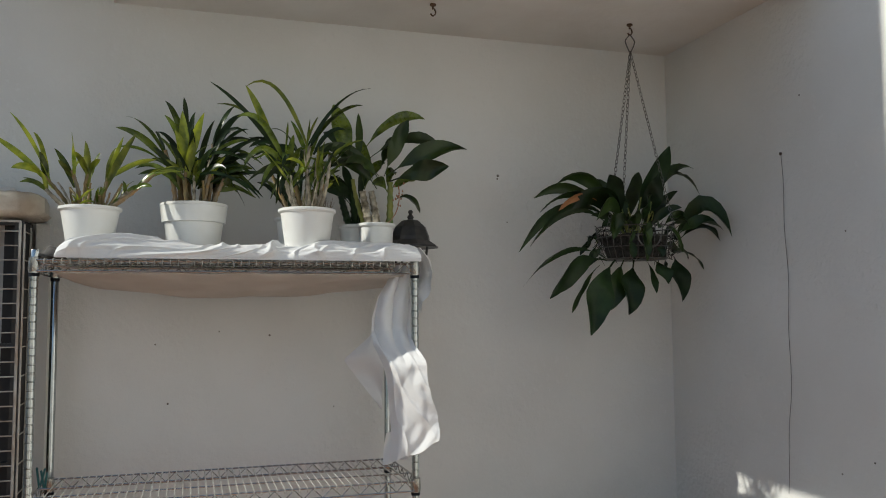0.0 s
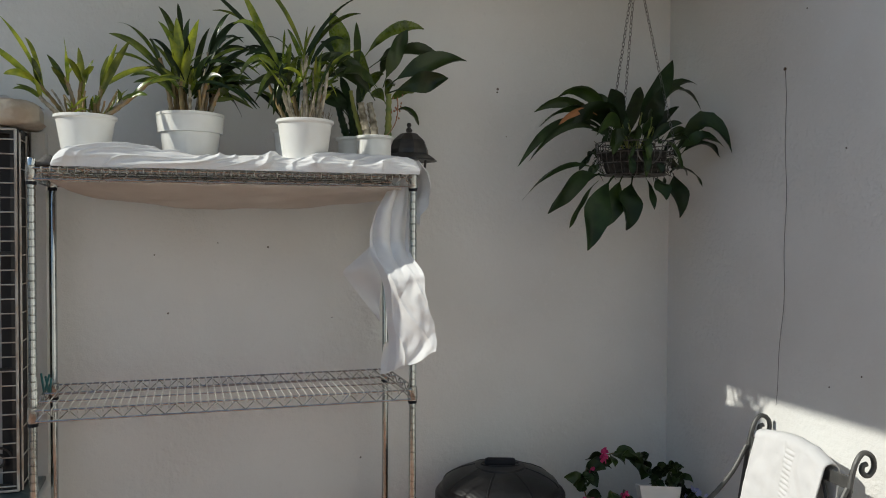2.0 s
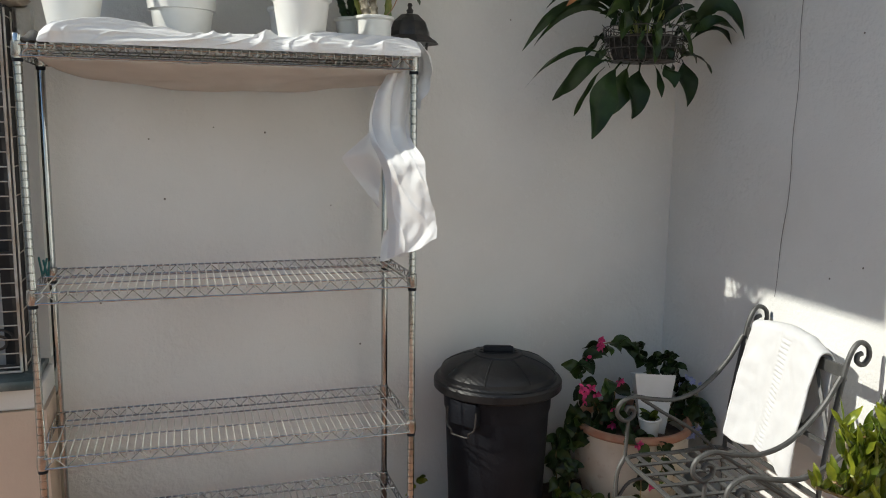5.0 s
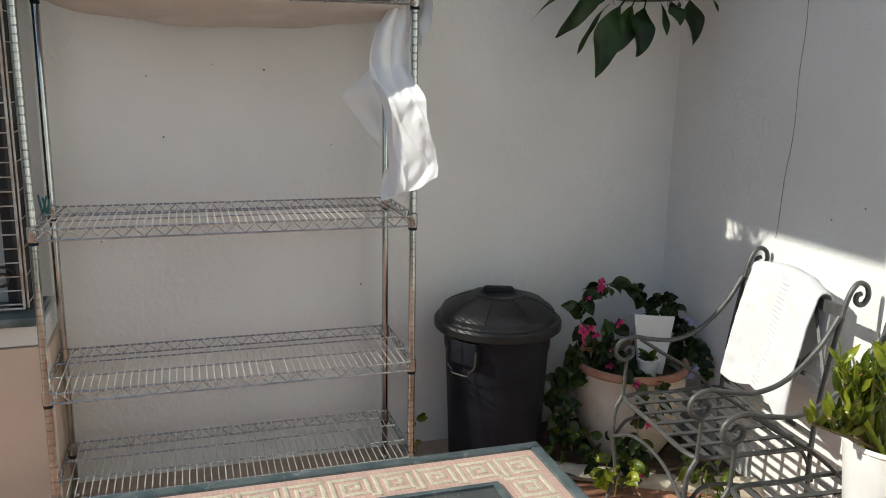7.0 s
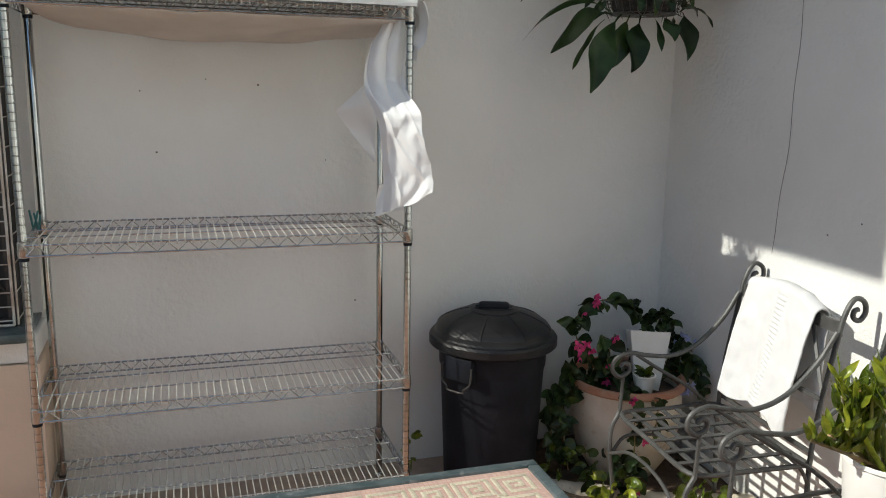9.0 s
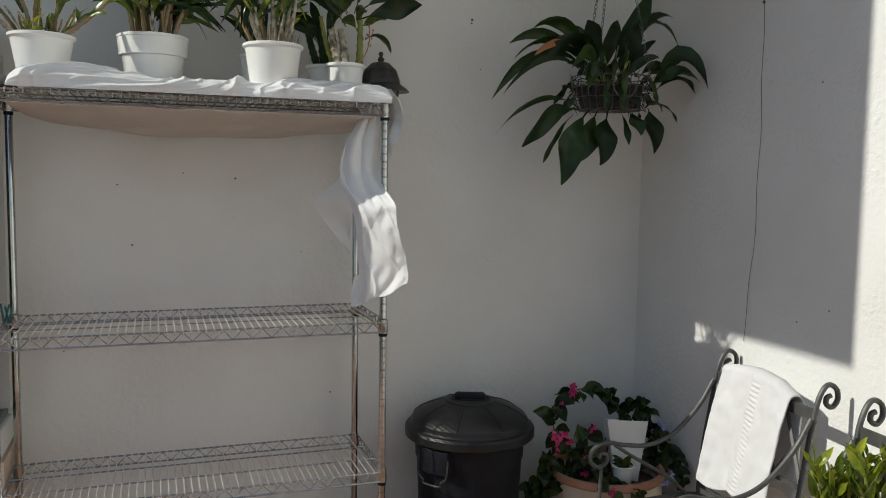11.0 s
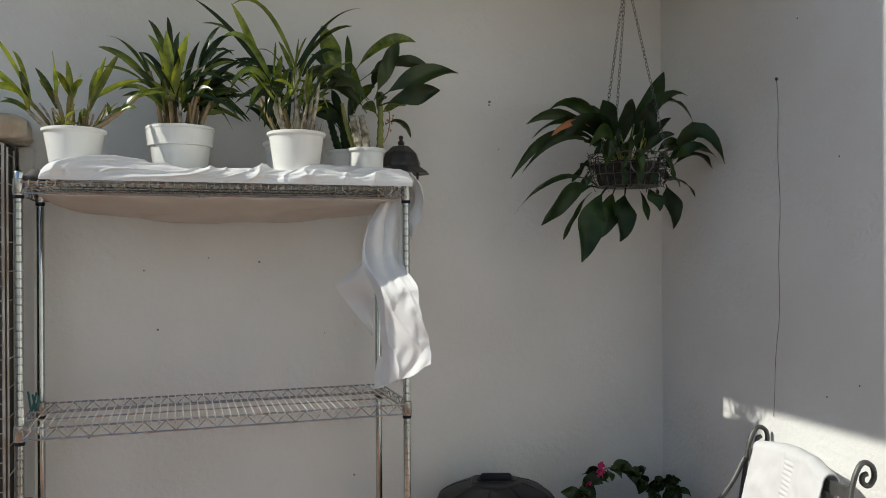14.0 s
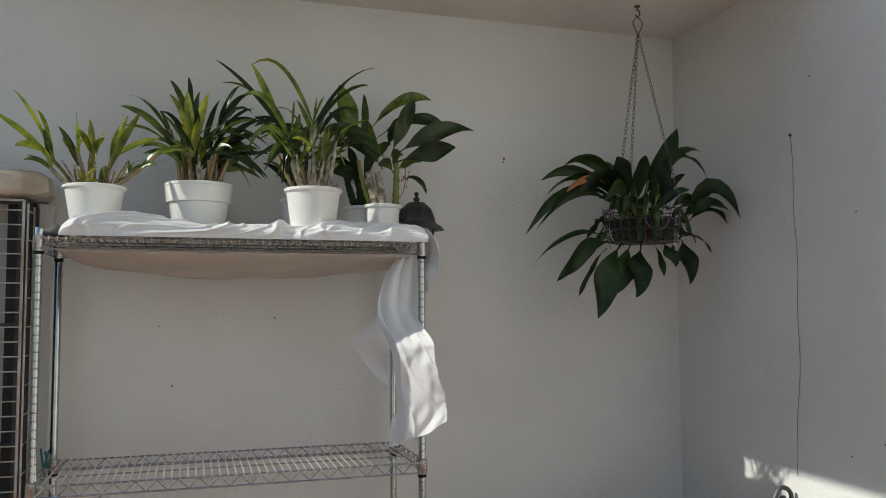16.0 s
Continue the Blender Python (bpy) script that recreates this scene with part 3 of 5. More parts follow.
def dustbin(at):
    b = thing("dustbin", "black plastic dustbin with a domed lid and wire handle", "bin", at)
    part("body", Geo().lathe([(0.02, 0.0), (0.175, 0.0), (0.182, 0.012), (0.205, 0.53), (0.208, 0.585), (0.222, 0.59), (0.224, 0.63), (0.214, 0.632), (0.21, 0.53), (0.02, 0.03)], 56), M_BLACK_PL, b)
    lid = part("lid", Geo().lathe([(0.224, 0.612), (0.246, 0.606), (0.252, 0.612), (0.252, 0.638), (0.246, 0.647), (0.234, 0.650), (0.229, 0.656), (0.226, 0.672), (0.216, 0.686), (0.190, 0.704), (0.150, 0.722),
                                   (0.108, 0.735), (0.098, 0.736), (0.094, 0.742), (0.05, 0.745), (0.0, 0.745)], 64), M_LID, b, smooth=24)
    for i in range(8):
        a = 2 * math.pi * i / 8 + 0.2
        ca, sa = math.cos(a), math.sin(a)
        part("rib", Geo().tube([(ca * r, sa * r, z) for r, z in ((0.10, 0.736), (0.150, 0.722), (0.190, 0.704), (0.216, 0.686), (0.226, 0.670))], 0.004, 6), M_LID, lid)
    m = Matrix.Rotation(radians(-20), 4, "Z")
    part("grip", Geo().box((-0.062, -0.022, 0.738), (0.062, 0.022, 0.768), m, bevel=0.014), M_BLACK_PL, lid)
    part("grip_recess", Geo().lathe([(0.070, 0.744), (0.074, 0.748), (0.078, 0.744)], 32, m @ Matrix.Diagonal((1, 0.55, 1, 1)), close=True), M_LID, lid)
    a = radians(215)
    m = Matrix.Translation((0, 0, 0)) @ Matrix.Rotation(a, 4, "Z")
    lug = Geo().box((0.196, -0.062, 0.505), (0.236, 0.062, 0.600), m, bevel=0.008)
    part("handle_lug", lug, M_BLACK_PL, b)
    pts = [m @ Vector(q) for q in ((0.238, -0.066, 0.57), (0.245, -0.064, 0.51), (0.248, -0.040, 0.485), (0.246, -0.034, 0.47), (0.246, 0.034, 0.47), (0.248, 0.040, 0.485), (0.245, 0.064, 0.51), (0.238, 0.066, 0.57))]
    part("handle", Geo().tube(smooth_path(pts), 0.0036, 8), M_BLACK_METAL, b, "dark wire handle")


dustbin((1.605, 0.225, 0))

# ---- wrought iron chairs ----


def iron_chair(at, turn):
    """Faces -x; origin under the seat's middle."""
    c = thing("garden_chair", "grey wrought iron garden armchair with lattice seat and scrolled arms", "chair", at, turn, group="garden chairs")
    hw, fx, bx, sz = 0.262, -0.205, 0.215, 0.42
    bar = 0.0085
    seat = part("seat_frame", Geo().tube(smooth_path([(bx, -hw, sz), (0, -hw, sz), (fx + 0.05, -hw, sz), (fx, -hw + 0.05, sz), (fx, 0, sz), (fx, hw - 0.05, sz),
                                         (fx + 0.05, hw, sz), (0, hw, sz), (bx, hw, sz), (bx, 0, sz), (bx, -hw, sz)], 4), bar, 8), M_IRON, c)
    # flat slats woven square to one another
    along = Geo().box((fx + 0.004, -0.009, -0.0025), (bx - 0.004, 0.009, 0.0025)).mesh("slat", M_IRON)
    across = Geo().box((-0.009, -hw + 0.004, -0.0025), (0.009, hw - 0.004, 0.0025)).mesh("slat", M_IRON)
    for k in range(5):
        o = part("slat", along, None, seat)
        o.location = (0, -hw + 2 * hw * (k + 1) / 6, sz + 0.003)
    for k in range(6):
        o = part("slat", across, None, seat)
        o.location = (fx + (bx - fx) * (k + 1) / 7, 0, sz - 0.003)
    for s in (-1, 1):
        y = s * hw
        # back post with a scroll at the head
        keys = [(0.235, y, 0.0), (0.222, y, 0.22), (bx, y, sz), (0.228, y, 0.60), (0.262, y, 0.81), (0.283, y, 0.915), (0.313, y, 0.965), (0.348, y, 0.955), (0.357, y, 0.920),
                (0.338, y, 0.895), (0.315, y, 0.905), (0.315, y, 0.926), (0.330, y, 0.932)]
        part("back_post", Geo().tube(smooth_path(keys, 6), bar, 8), M_IRON, c)
        # arm: sweeps down from the post, forward, and ends in a scroll over the front leg
        arm = [(0.262, y, 0.86), (0.20, y, 0.76), (0.10, y, 0.665), (0.0, y, 0.628), (-0.10, y, 0.635), (-0.17, y, 0.648), (-0.222, y, 0.628), (-0.235, y, 0.588), (-0.205, y, 0.560),
               (-0.172, y, 0.575), (-0.170, y, 0.602), (-0.192, y, 0.610), (-0.202, y, 0.594)]
        part("arm", Geo().tube(smooth_path(arm, 6), bar, 8), M_IRON, c)
        part("arm_post", Geo().tube(smooth_path([(-0.19, y, 0.560), (-0.192, y, 0.50), (fx + 0.01, y, sz)], 5), 0.007, 8), M_IRON, c)
        part("arm_brace", Geo().tube(smooth_path([(-0.14, y, 0.638), (-0.05, y, 0.58), (0.08, y, 0.50), (0.19, y, 0.40), (0.232, y, 0.30)], 5), 0.0065, 8), M_IRON, c)
        leg = [(fx + 0.01, y, sz), (fx - 0.018, y, 0.36), (fx - 0.02, y, 0.26), (fx + 0.0, y, 0.10), (fx - 0.03, y, 0.0)]
        part("front_leg", Geo().tube(smooth_path(leg, 6), bar, 8), M_IRON, c)
        part("leg_brace", Geo().tube(smooth_path([(fx - 0.015, y, 0.26), (fx + 0.05, y, 0.325), (0.0, y, 0.30), (0.12, y, 0.18), (0.225, y, 0.08)], 6), 0.0065, 8), M_IRON, c)
    part("back_rail", Geo().box((0.273, -hw, 0.852), (0.281, hw, 0.892)), M_IRON, c)
    part("back_rail", Geo().box((0.232, -hw, 0.63), (0.240, hw, 0.645)), M_IRON, c)
    part("back_rail", Geo().box((0.218, -hw, 0.45), (0.226, hw, 0.465)), M_IRON, c)
    for i in range(4):
        y0 = -hw + (i + 0.5) * hw / 2
        for s in (-1, 1):
            part("back_slat", Geo().tube([(0.236, y0 - s * hw / 4, 0.645), (0.277, y0 + s * hw / 4, 0.853)], 0.007, 4), M_IRON, c)
    part("front_stretcher", Geo().tube(smooth_path([(fx - 0.02, -hw, 0.26), (fx - 0.015, -0.1, 0.33), (fx - 0.015, 0.1, 0.33), (fx - 0.02, hw, 0.26)], 6), 0.0065, 8), M_IRON, c)
    return c


chair = iron_chair((2.145, -0.425, 0), -4)
copy_thing(chair, pose(2.095, -1.13, 0, 0, 0, -4))

# towel over the back rail of the far chair


def towel():
    t = thing("towel", "white ribbed cotton towel hung over the chair back", "towel", (2.160, -0.445, 0.908), -4)

    def f(u, v):
        y = 0.200 - 0.350 * v
        s = u * 0.80
        front = s < 0.42
        if s < 0.40:
            d = 0.40 - s
            x, z = 0.232 - 0.20 * d, -d * 0.97
        elif s < 0.45:
            a = (s - 0.40) / 0.05 * math.pi
            x, z = 0.262 - 0.030 * math.cos(a), 0.028 * math.sin(a)
        else:
            d = s - 0.45
            x, z = 0.292, -d
        hang = min(1, abs(z) * 3.2)
        fold = 0.020 * math.sin(y * 21 + 0.6 + z * 2.5) * hang + 0.012 * math.sin(y * 47 + z * 5) * hang * v + 0.012 * noise.noise((y * 7, z * 5, 0)) + 0.004 * noise.noise((y * 30, z * 22, 4))
        rib = 0.0026 * math.sin(z * 400) if 0.48 < v < 0.62 and s < 0.39 else 0
        sag = 0.018 * math.sin(math.pi * v) * (1 - hang) - 0.030 * max(0.0, v - 0.80) / 0.2 * (1 - 0.7 * hang)
        lower = (0.035 * math.sin(v * 7.5 + 0.4) + 0.02 * v) * max(0.0, 1 - u / 0.2) if front else 0
        return (x + fold + rib, y - 0.04 * abs(z) * front + 0.14 * abs(z) * (0.5 - v) * front + 0.10 * abs(z) * v * front, z + sag - lower * 0.6)
    part("cloth", Geo().sheet(f, 220, 60), M_TOWEL, t, smooth=180, thick=0.006)


towel()

# ---- mosaic table ----
TX, TY, TZ = 1.246, -0.966, 0.70


def mosaic_table():
    t = thing("mosaic_table", "garden table with greek key mosaic border and teal metal frame", "table", (TX, TY, 0))
    wid, dep, bord = 1.55, 0.95, 0.165
    rim = Geo()
    for lo, hi in (((-wid, -0.028, TZ - 0.03), (0, 0, TZ + 0.004)), ((-wid, -dep, TZ - 0.03), (0, -dep + 0.028, TZ + 0.004)),
                   ((-0.028, -dep + 0.028, TZ - 0.03), (0, -0.028, TZ + 0.004)), ((-wid, -dep + 0.028, TZ - 0.03), (-wid + 0.028, -0.028, TZ + 0.004))):
        rim.box(lo, hi, bevel=0.004)
    part("frame", rim, M_TEAL, t, "teal painted metal frame")
    top = part("mosaic_bed", Geo().box((-wid + 0.028, -dep + 0.028, TZ - 0.02), (-0.028, -0.028, TZ - 0.006)), M_GROUT, t)
    inner = Geo()
    a, b, c, d = -wid + bord, -bord, -dep + bord, -bord
    for lo, hi in (((a, d - 0.014, TZ - 0.01), (b, d, TZ + 0.004)), ((a, c, TZ - 0.01), (b, c + 0.014, TZ + 0.004)),
                   ((a, c + 0.014, TZ - 0.01), (a + 0.014, d - 0.014, TZ + 0.004)), ((b - 0.014, c + 0.014, TZ - 0.01), (b, d - 0.014, TZ + 0.004))):
        inner.box(lo, hi)
    part("inner_trim", inner, M_TEAL, t)
    part("panel", Geo().box((a + 0.014, c + 0.014, TZ - 0.012), (b - 0.014, d - 0.014, TZ - 0.002)), M_GLASS_TOP, t, "dark slate centre panel")
    for x in (-0.05, -wid + 0.05):
        for y in (-0.05, -dep + 0.05):
            part("leg", Geo().box((x - 0.02, y - 0.02, 0), (x + 0.02, y + 0.02, TZ - 0.03), bevel=0.004), M_TEAL, t)
    return t, top


table, mosaic_bed = mosaic_table()


def greek_key():
    wid, dep = 1.55, 0.95
    u = 0.0112
    strokes = (((0, 0), (0, 7)), ((1, 7), (7, 7)), ((7, 6), (7, 1)), ((6, 1), (2, 1)), ((2, 2), (2, 5)), ((3, 5), (5, 5)), ((5, 4), (5, 3)), ((4, 3), (3.8, 3)), ((-1, 0), (-1.2, 0)))
    meshes = {}

    def bar(a, b, place):
        (xa, ya), (xb, yb) = a, b
        lx, ly = abs(xb - xa) * u + u * 0.98, abs(yb - ya) * u + u * 0.98
        key = (round(lx, 4), round(ly, 4))
        if key not in meshes:
            meshes[key] = Geo().box((-lx / 2, -ly / 2, -0.005), (lx / 2, ly / 2, 0.0), bevel=0.001).mesh("mosaic_bar", M_MOSAIC_B, 40)
        o = part("mosaic_bar", meshes[key], None, mosaic_bed)
        o.matrix_basis = place @ Matrix.Translation(((xa + xb) / 2 * u, (ya + yb) / 2 * u, 0))
    z = TZ - 0.002
    for i in range(14):
        for yy, turn in ((-0.137, 0), (-dep + 0.137, 180)):
            m = Matrix.Translation((-0.129 - i * 0.0985 + (0.079 if turn else 0.0), yy, z)) @ Matrix.Rotation(radians(turn), 4, "Z")
            for a, b in strokes:
                bar(a, b, m)
    for i in range(7):
        for xx, turn in ((-0.137, -90), (-wid + 0.137, 90)):
            m = Matrix.Translation((xx, -0.152 - i * 0.0985 - (0 if turn < 0 else 0.079), z)) @ Matrix.Rotation(radians(turn), 4, "Z")
            for a, b in strokes:
                bar(a, b, m)
    part("mosaic_ground", Geo().box((-wid + 0.028, -0.165, -0.006 + TZ), (-0.028, -0.028, TZ - 0.0035)), M_MOSAIC_A, mosaic_bed)
    part("mosaic_ground", Geo().box((-wid + 0.028, -dep + 0.028, -0.006 + TZ), (-0.028, -dep + 0.165, TZ - 0.0035)), M_MOSAIC_A, mosaic_bed)
    part("mosaic_ground", Geo().box((-0.165, -dep + 0.165, -0.006 + TZ), (-0.028, -0.165, TZ - 0.0035)), M_MOSAIC_A, mosaic_bed)
    part("mosaic_ground", Geo().box((-wid + 0.028, -dep + 0.165, -0.006 + TZ), (-wid + 0.165, -0.165, TZ - 0.0035)), M_MOSAIC_A, mosaic_bed)


greek_key()

# ---- potted plants on the shelf ----
HANG = [
    (-0.08, 0.07, -0.514, -0.02, -0.012, 0.129, 0.047, 50), (-0.10, 0.07, -0.435, 0.06, 0.009, 0.105, 0.047, 50),
    (-0.14, -0.05, -0.504, -0.03, -0.151, 0.075, 0.042, 50), (-0.08, 0.09, -0.369, -0.06, 0.246, 0.094, 0.070, 45),
    (-0.08, 0.08, -0.417, 0.05, 0.204, 0.082, 0.051, 50), (-0.10, 0.08, -0.460, -0.10, 0.128, 0.094, 0.042, 40),
    (-0.03, 0.09, 0.159, -0.02, 0.429, -0.035, 0.103, 10), (0.03, 0.11, 0.325, 0.02, 0.239, 0.129, 0.056, 30),
    (0.02, 0.10, 0.322, 0.05, 0.354, 0.080, 0.051, 20), (0.17, 0.01, 0.397, -0.02, 0.179, 0.061, 0.056, 10),
    (0.16, 0.03, 0.305, -0.21, 0.040, 0.125, 0.088, 0), (0.17, 0.03, 0.290, -0.18, 0.060, 0.050, 0.062, 15), (0.19, 0.01, 0.424, -0.03, -0.006, 0.080, 0.061, 40)]
HANG3 = [
    (-0.10, -0.06, -0.268, -0.12, -0.338, 0.047, 0.112, 5), (-0.02, -0.06, -0.117, -0.14, -0.265, 0.000, 0.108, 0),
    (0.16, -0.04, 0.146, -0.10, -0.218, 0.047, 0.103, 10), (-0.06, -0.06, -0.161, -0.08, -0.249, 0.019, 0.094, 15),
    (0.07, -0.06, 0.072, -0.12, -0.152, 0.019, 0.070, 10), (-0.02, 0.08, 0.097, 0.12, 0.337, 0.000, 0.070, 30),
    (-0.12, -0.06, -0.264, 0.10, -0.145, 0.035, 0.056, 30)]
HANG2 = [
    (-0.14, -0.06, -0.406, -0.06, -0.199, 0.047, 0.112, 20), (0.04, -0.06, 0.045, -0.08, -0.188, 0.023, 0.037, 10),
    (0.19, -0.03, 0.284, -0.05, -0.091, 0.028, 0.042, 40), (-0.16, -0.08, -0.285, 0.00, -0.259, 0.023, 0.037, 10),
    (-0.07, 0.08, -0.164, -0.10, 0.277, 0.023, 0.103, 10), (0.03, 0.07, 0.075, -0.08, 0.302, 0.000, 0.094, 15),
    (-0.03, 0.07, -0.326, -0.10, 0.145, 0.082, 0.103, 30), (-0.04, 0.08, -0.154, 0.10, 0.275, 0.047, 0.094, 20),
    (0.02, 0.08, 0.002, -0.12, 0.202, 0.012, 0.061, 10), (-0.06, 0.08, -0.245, -0.14, 0.093, 0.070, 0.070, 30),
    (0.17, -0.04, 0.315, 0.10, -0.034, 0.023, 0.070, 30), (-0.16, 0.01, -0.173, 0.10, -0.006, 0.035, 0.080, 10)]
P2B = [
    (0.03, 0.09, 0.176, -0.08, 0.245, 0.083, 0.019, 30), (0.03, 0.09, 0.129, -0.05, 0.062, 0.063, 0.021, 30),
    (-0.05, 0.06, -0.136, -0.06, 0.187, 0.021, 0.025, 20), (-0.05, 0.05, -0.191, -0.10, 0.104, 0.042, 0.019, 30),
    (0.00, 0.09, 0.074, -0.10, 0.195, 0.017, 0.025, 20), (-0.01, 0.07, -0.084, -0.12, 0.192, 0.017, 0.021, 20),
    (0.01, 0.07, 0.102, -0.12, 0.114, 0.029, 0.023, 20), (-0.03, 0.13, -0.128, 0.08, 0.271, 0.029, 0.019, 30),
    (0.01, 0.13, 0.068, 0.08, 0.325, 0.021, 0.021, 20), (-0.01, 0.13, -0.011, -0.10, 0.249, 0.000, 0.025, 10),
    (0.02, 0.07, 0.161, 0.08, 0.118, 0.052, 0.019, 20), (-0.04, 0.07, -0.154, 0.06, 0.163, 0.033, 0.021, 20)]
P3 = [
    (0.00, 0.22, 0.222, 0.00, 0.440, 0.049, 0.016, 30), (0.00, 0.22, -0.205, 0.03, 0.426, 0.094, 0.016, 30),
    (-0.08, 0.16, -0.326, -0.03, 0.414, 0.029, 0.018, 25), (-0.11, 0.20, -0.212, -0.02, 0.414, 0.016, 0.027, 15),
    (-0.07, 0.16, -0.301, 0.05, 0.361, 0.059, 0.014, 30), (-0.08, 0.16, -0.241, -0.08, 0.290, 0.063, 0.024, 30),
    (-0.08, 0.14, -0.217, -0.06, 0.141, 0.059, 0.022, 20), (0.01, 0.22, 0.203, 0.05, 0.390, 0.039, 0.020, 20),
    (0.01, 0.22, 0.098, -0.06, 0.352, 0.020, 0.018, 20), (-0.07, 0.12, -0.213, 0.06, 0.143, 0.088, 0.018, 20),
    (-0.08, 0.10, -0.105, -0.02, 0.034, 0.147, 0.018, 20), (0.02, 0.19, 0.124, -0.05, 0.273, 0.035, 0.020, 20)]
P3B = [
    (-0.08, 0.14, -0.139, 0.05, 0.293, 0.010, 0.024, 15), (-0.07, 0.14, -0.055, -0.06, 0.245, 0.010, 0.026, 15),
    (-0.06, 0.12, -0.019, -0.08, 0.201, 0.024, 0.024, 15), (0.01, 0.18, 0.070, 0.07, 0.331, 0.012, 0.018, 20),
    (0.03, 0.16, 0.104, -0.05, 0.139, 0.043, 0.020, 20), (-0.07, 0.12, -0.163, -0.08, 0.065, 0.055, 0.018, 20),
    (0.00, 0.18, -0.050, 0.07, 0.323, 0.016, 0.018, 20), (0.03, 0.14, 0.103, 0.08, 0.253, 0.012, 0.024, 15),
    (-0.08, 0.10, -0.165, 0.08, 0.208, 0.027, 0.020, 20), (-0.05, 0.08, -0.009, -0.08, 0.128, 0.020, 0.020, 20),
    (-0.09, 0.12, -0.197, 0.03, 0.246, 0.029, 0.024, 20), (0.03, 0.12, 0.118, 0.05, 0.095, 0.039, 0.018, 20)]
P4 = [
    (-0.05, 0.27, 0.209, 0.06, 0.438, 0.053, 0.046, 15), (0.03, 0.18, 0.111, -0.06, 0.398, 0.013, 0.067, 5),
    (-0.02, 0.25, 0.266, 0.08, 0.354, 0.034, 0.055, 20), (0.04, 0.18, 0.347, -0.04, 0.307, 0.034, 0.080, 10),
    (0.05, 0.16, 0.255, -0.10, 0.222, 0.004, 0.080, 5), (0.01, 0.18, -0.231, -0.04, 0.268, 0.046, 0.051, 15),
    (-0.00, 0.13, -0.177, -0.10, 0.202, 0.042, 0.059, 15), (0.01, 0.16, -0.136, -0.12, 0.211, 0.032, 0.055, 10),
    (-0.09, 0.20, -0.157, 0.02, 0.459, -0.013, 0.097, 5), (-0.06, 0.20, -0.051, 0.08, 0.446, 0.000, 0.034, 10)]
P4B = [
    (-0.05, 0.20, -0.189, 0.06, 0.359, 0.025, 0.055, 15), (0.07, 0.09, 0.142, -0.10, 0.041, 0.030, 0.051, 15),
    (-0.05, 0.18, -0.176, -0.03, 0.267, 0.030, 0.051, 20), (0.02, 0.21, 0.101, 0.10, 0.362, 0.008, 0.051, 20),
    (-0.01, 0.17, -0.056, 0.10, 0.353, 0.013, 0.046, 15), (0.05, 0.13, 0.148, -0.02, 0.171, 0.008, 0.051, 20)]



def pot_geo(r_top, h, r_bot, lip=0.012, wall=0.004):
    g = Geo().lathe([(0.004, 0.0), (r_bot, 0.0), (r_bot + 0.002, 0.004), (r_top - 0.008, h - lip - 0.004), (r_top - 0.003, h - lip), (r_top, h - lip + 0.002), (r_top, h - 0.002),
                     (r_top - 0.003, h), (r_top - 0.008, h - 0.002), (r_top - 0.012, h - 0.03), (r_bot - 0.004, 0.008), (0.004, 0.006)], 48)
    return g


def potted(name, label, at, r, h, rb, band=False):
    p = thing(name, label, "potted plant", at, group="potted orchids on the shelf")
    pot = part("pot", pot_geo(r, h, rb), M_WHITE_PL, p, "white plastic flower pot")
    if band:
        part("band", Geo().lathe([(r - 0.013, h * 0.62), (r - 0.006, h * 0.63), (r - 0.001, h - 0.012), (r - 0.006, h - 0.010)], 48, close=True), M_WHITE_PL, pot)
    part("soil", Geo().lathe([(0.002, h - 0.03), (r - 0.016, h - 0.03), (r - 0.02, h - 0.022), (r * 0.5, h - 0.014), (0.002, h - 0.012)], 32), M_SOIL, p)
    return p


def at_rim(parent, h):
    """An anchor part at the height of the rim: the root crown."""
    crown = part("crown", Geo().lathe([(0.002, -0.03), (0.03, -0.03), (0.022, -0.008), (0.002, -0.004)], 12), M_MOSS, parent)
    crown.location = (0, 0, h)
    return crown


def shoots(parent, rng, n, spread, reach, leaf, width, mats, canes):
    """Leafy canes: each bears a few alternate strap leaves on its upper half."""
    for i in range(n):
        a = 2 * math.pi * (i + rng.random()) / n
        q0 = Vector((spread * 0.5 * math.cos(a), spread * 0.5 * math.sin(a), -0.02))
        lean = rng.uniform(0.2, 1.0)
        q1 = q0 + Vector((lean * spread * math.cos(a), lean * spread * 0.7 * math.sin(a), rng.uniform(*reach)))
        c = cane(parent, q0, q1, rng.uniform(0.005, 0.009), rng.choice(canes), rng, knots=6)
        for j in range(rng.randint(4, 7)):
            q = q0.lerp(q1, rng.uniform(0.55, 1.0))
            b = a + (math.pi if j % 2 else 0) * rng.uniform(0.6, 1.0) + rng.uniform(-0.6, 0.6)
            ln = rng.uniform(*leaf)
            tip = q + Vector((math.cos(b) * ln * 0.75, math.sin(b) * ln * 0.6, ln * rng.uniform(0.1, 0.95)))
            part("leaf", leaf_geo(q, tip, ln * rng.uniform(0.03, 0.16), rng.uniform(*width), rng.uniform(-50, 50), "strap", rng), rng.choice(mats), c, smooth=180)


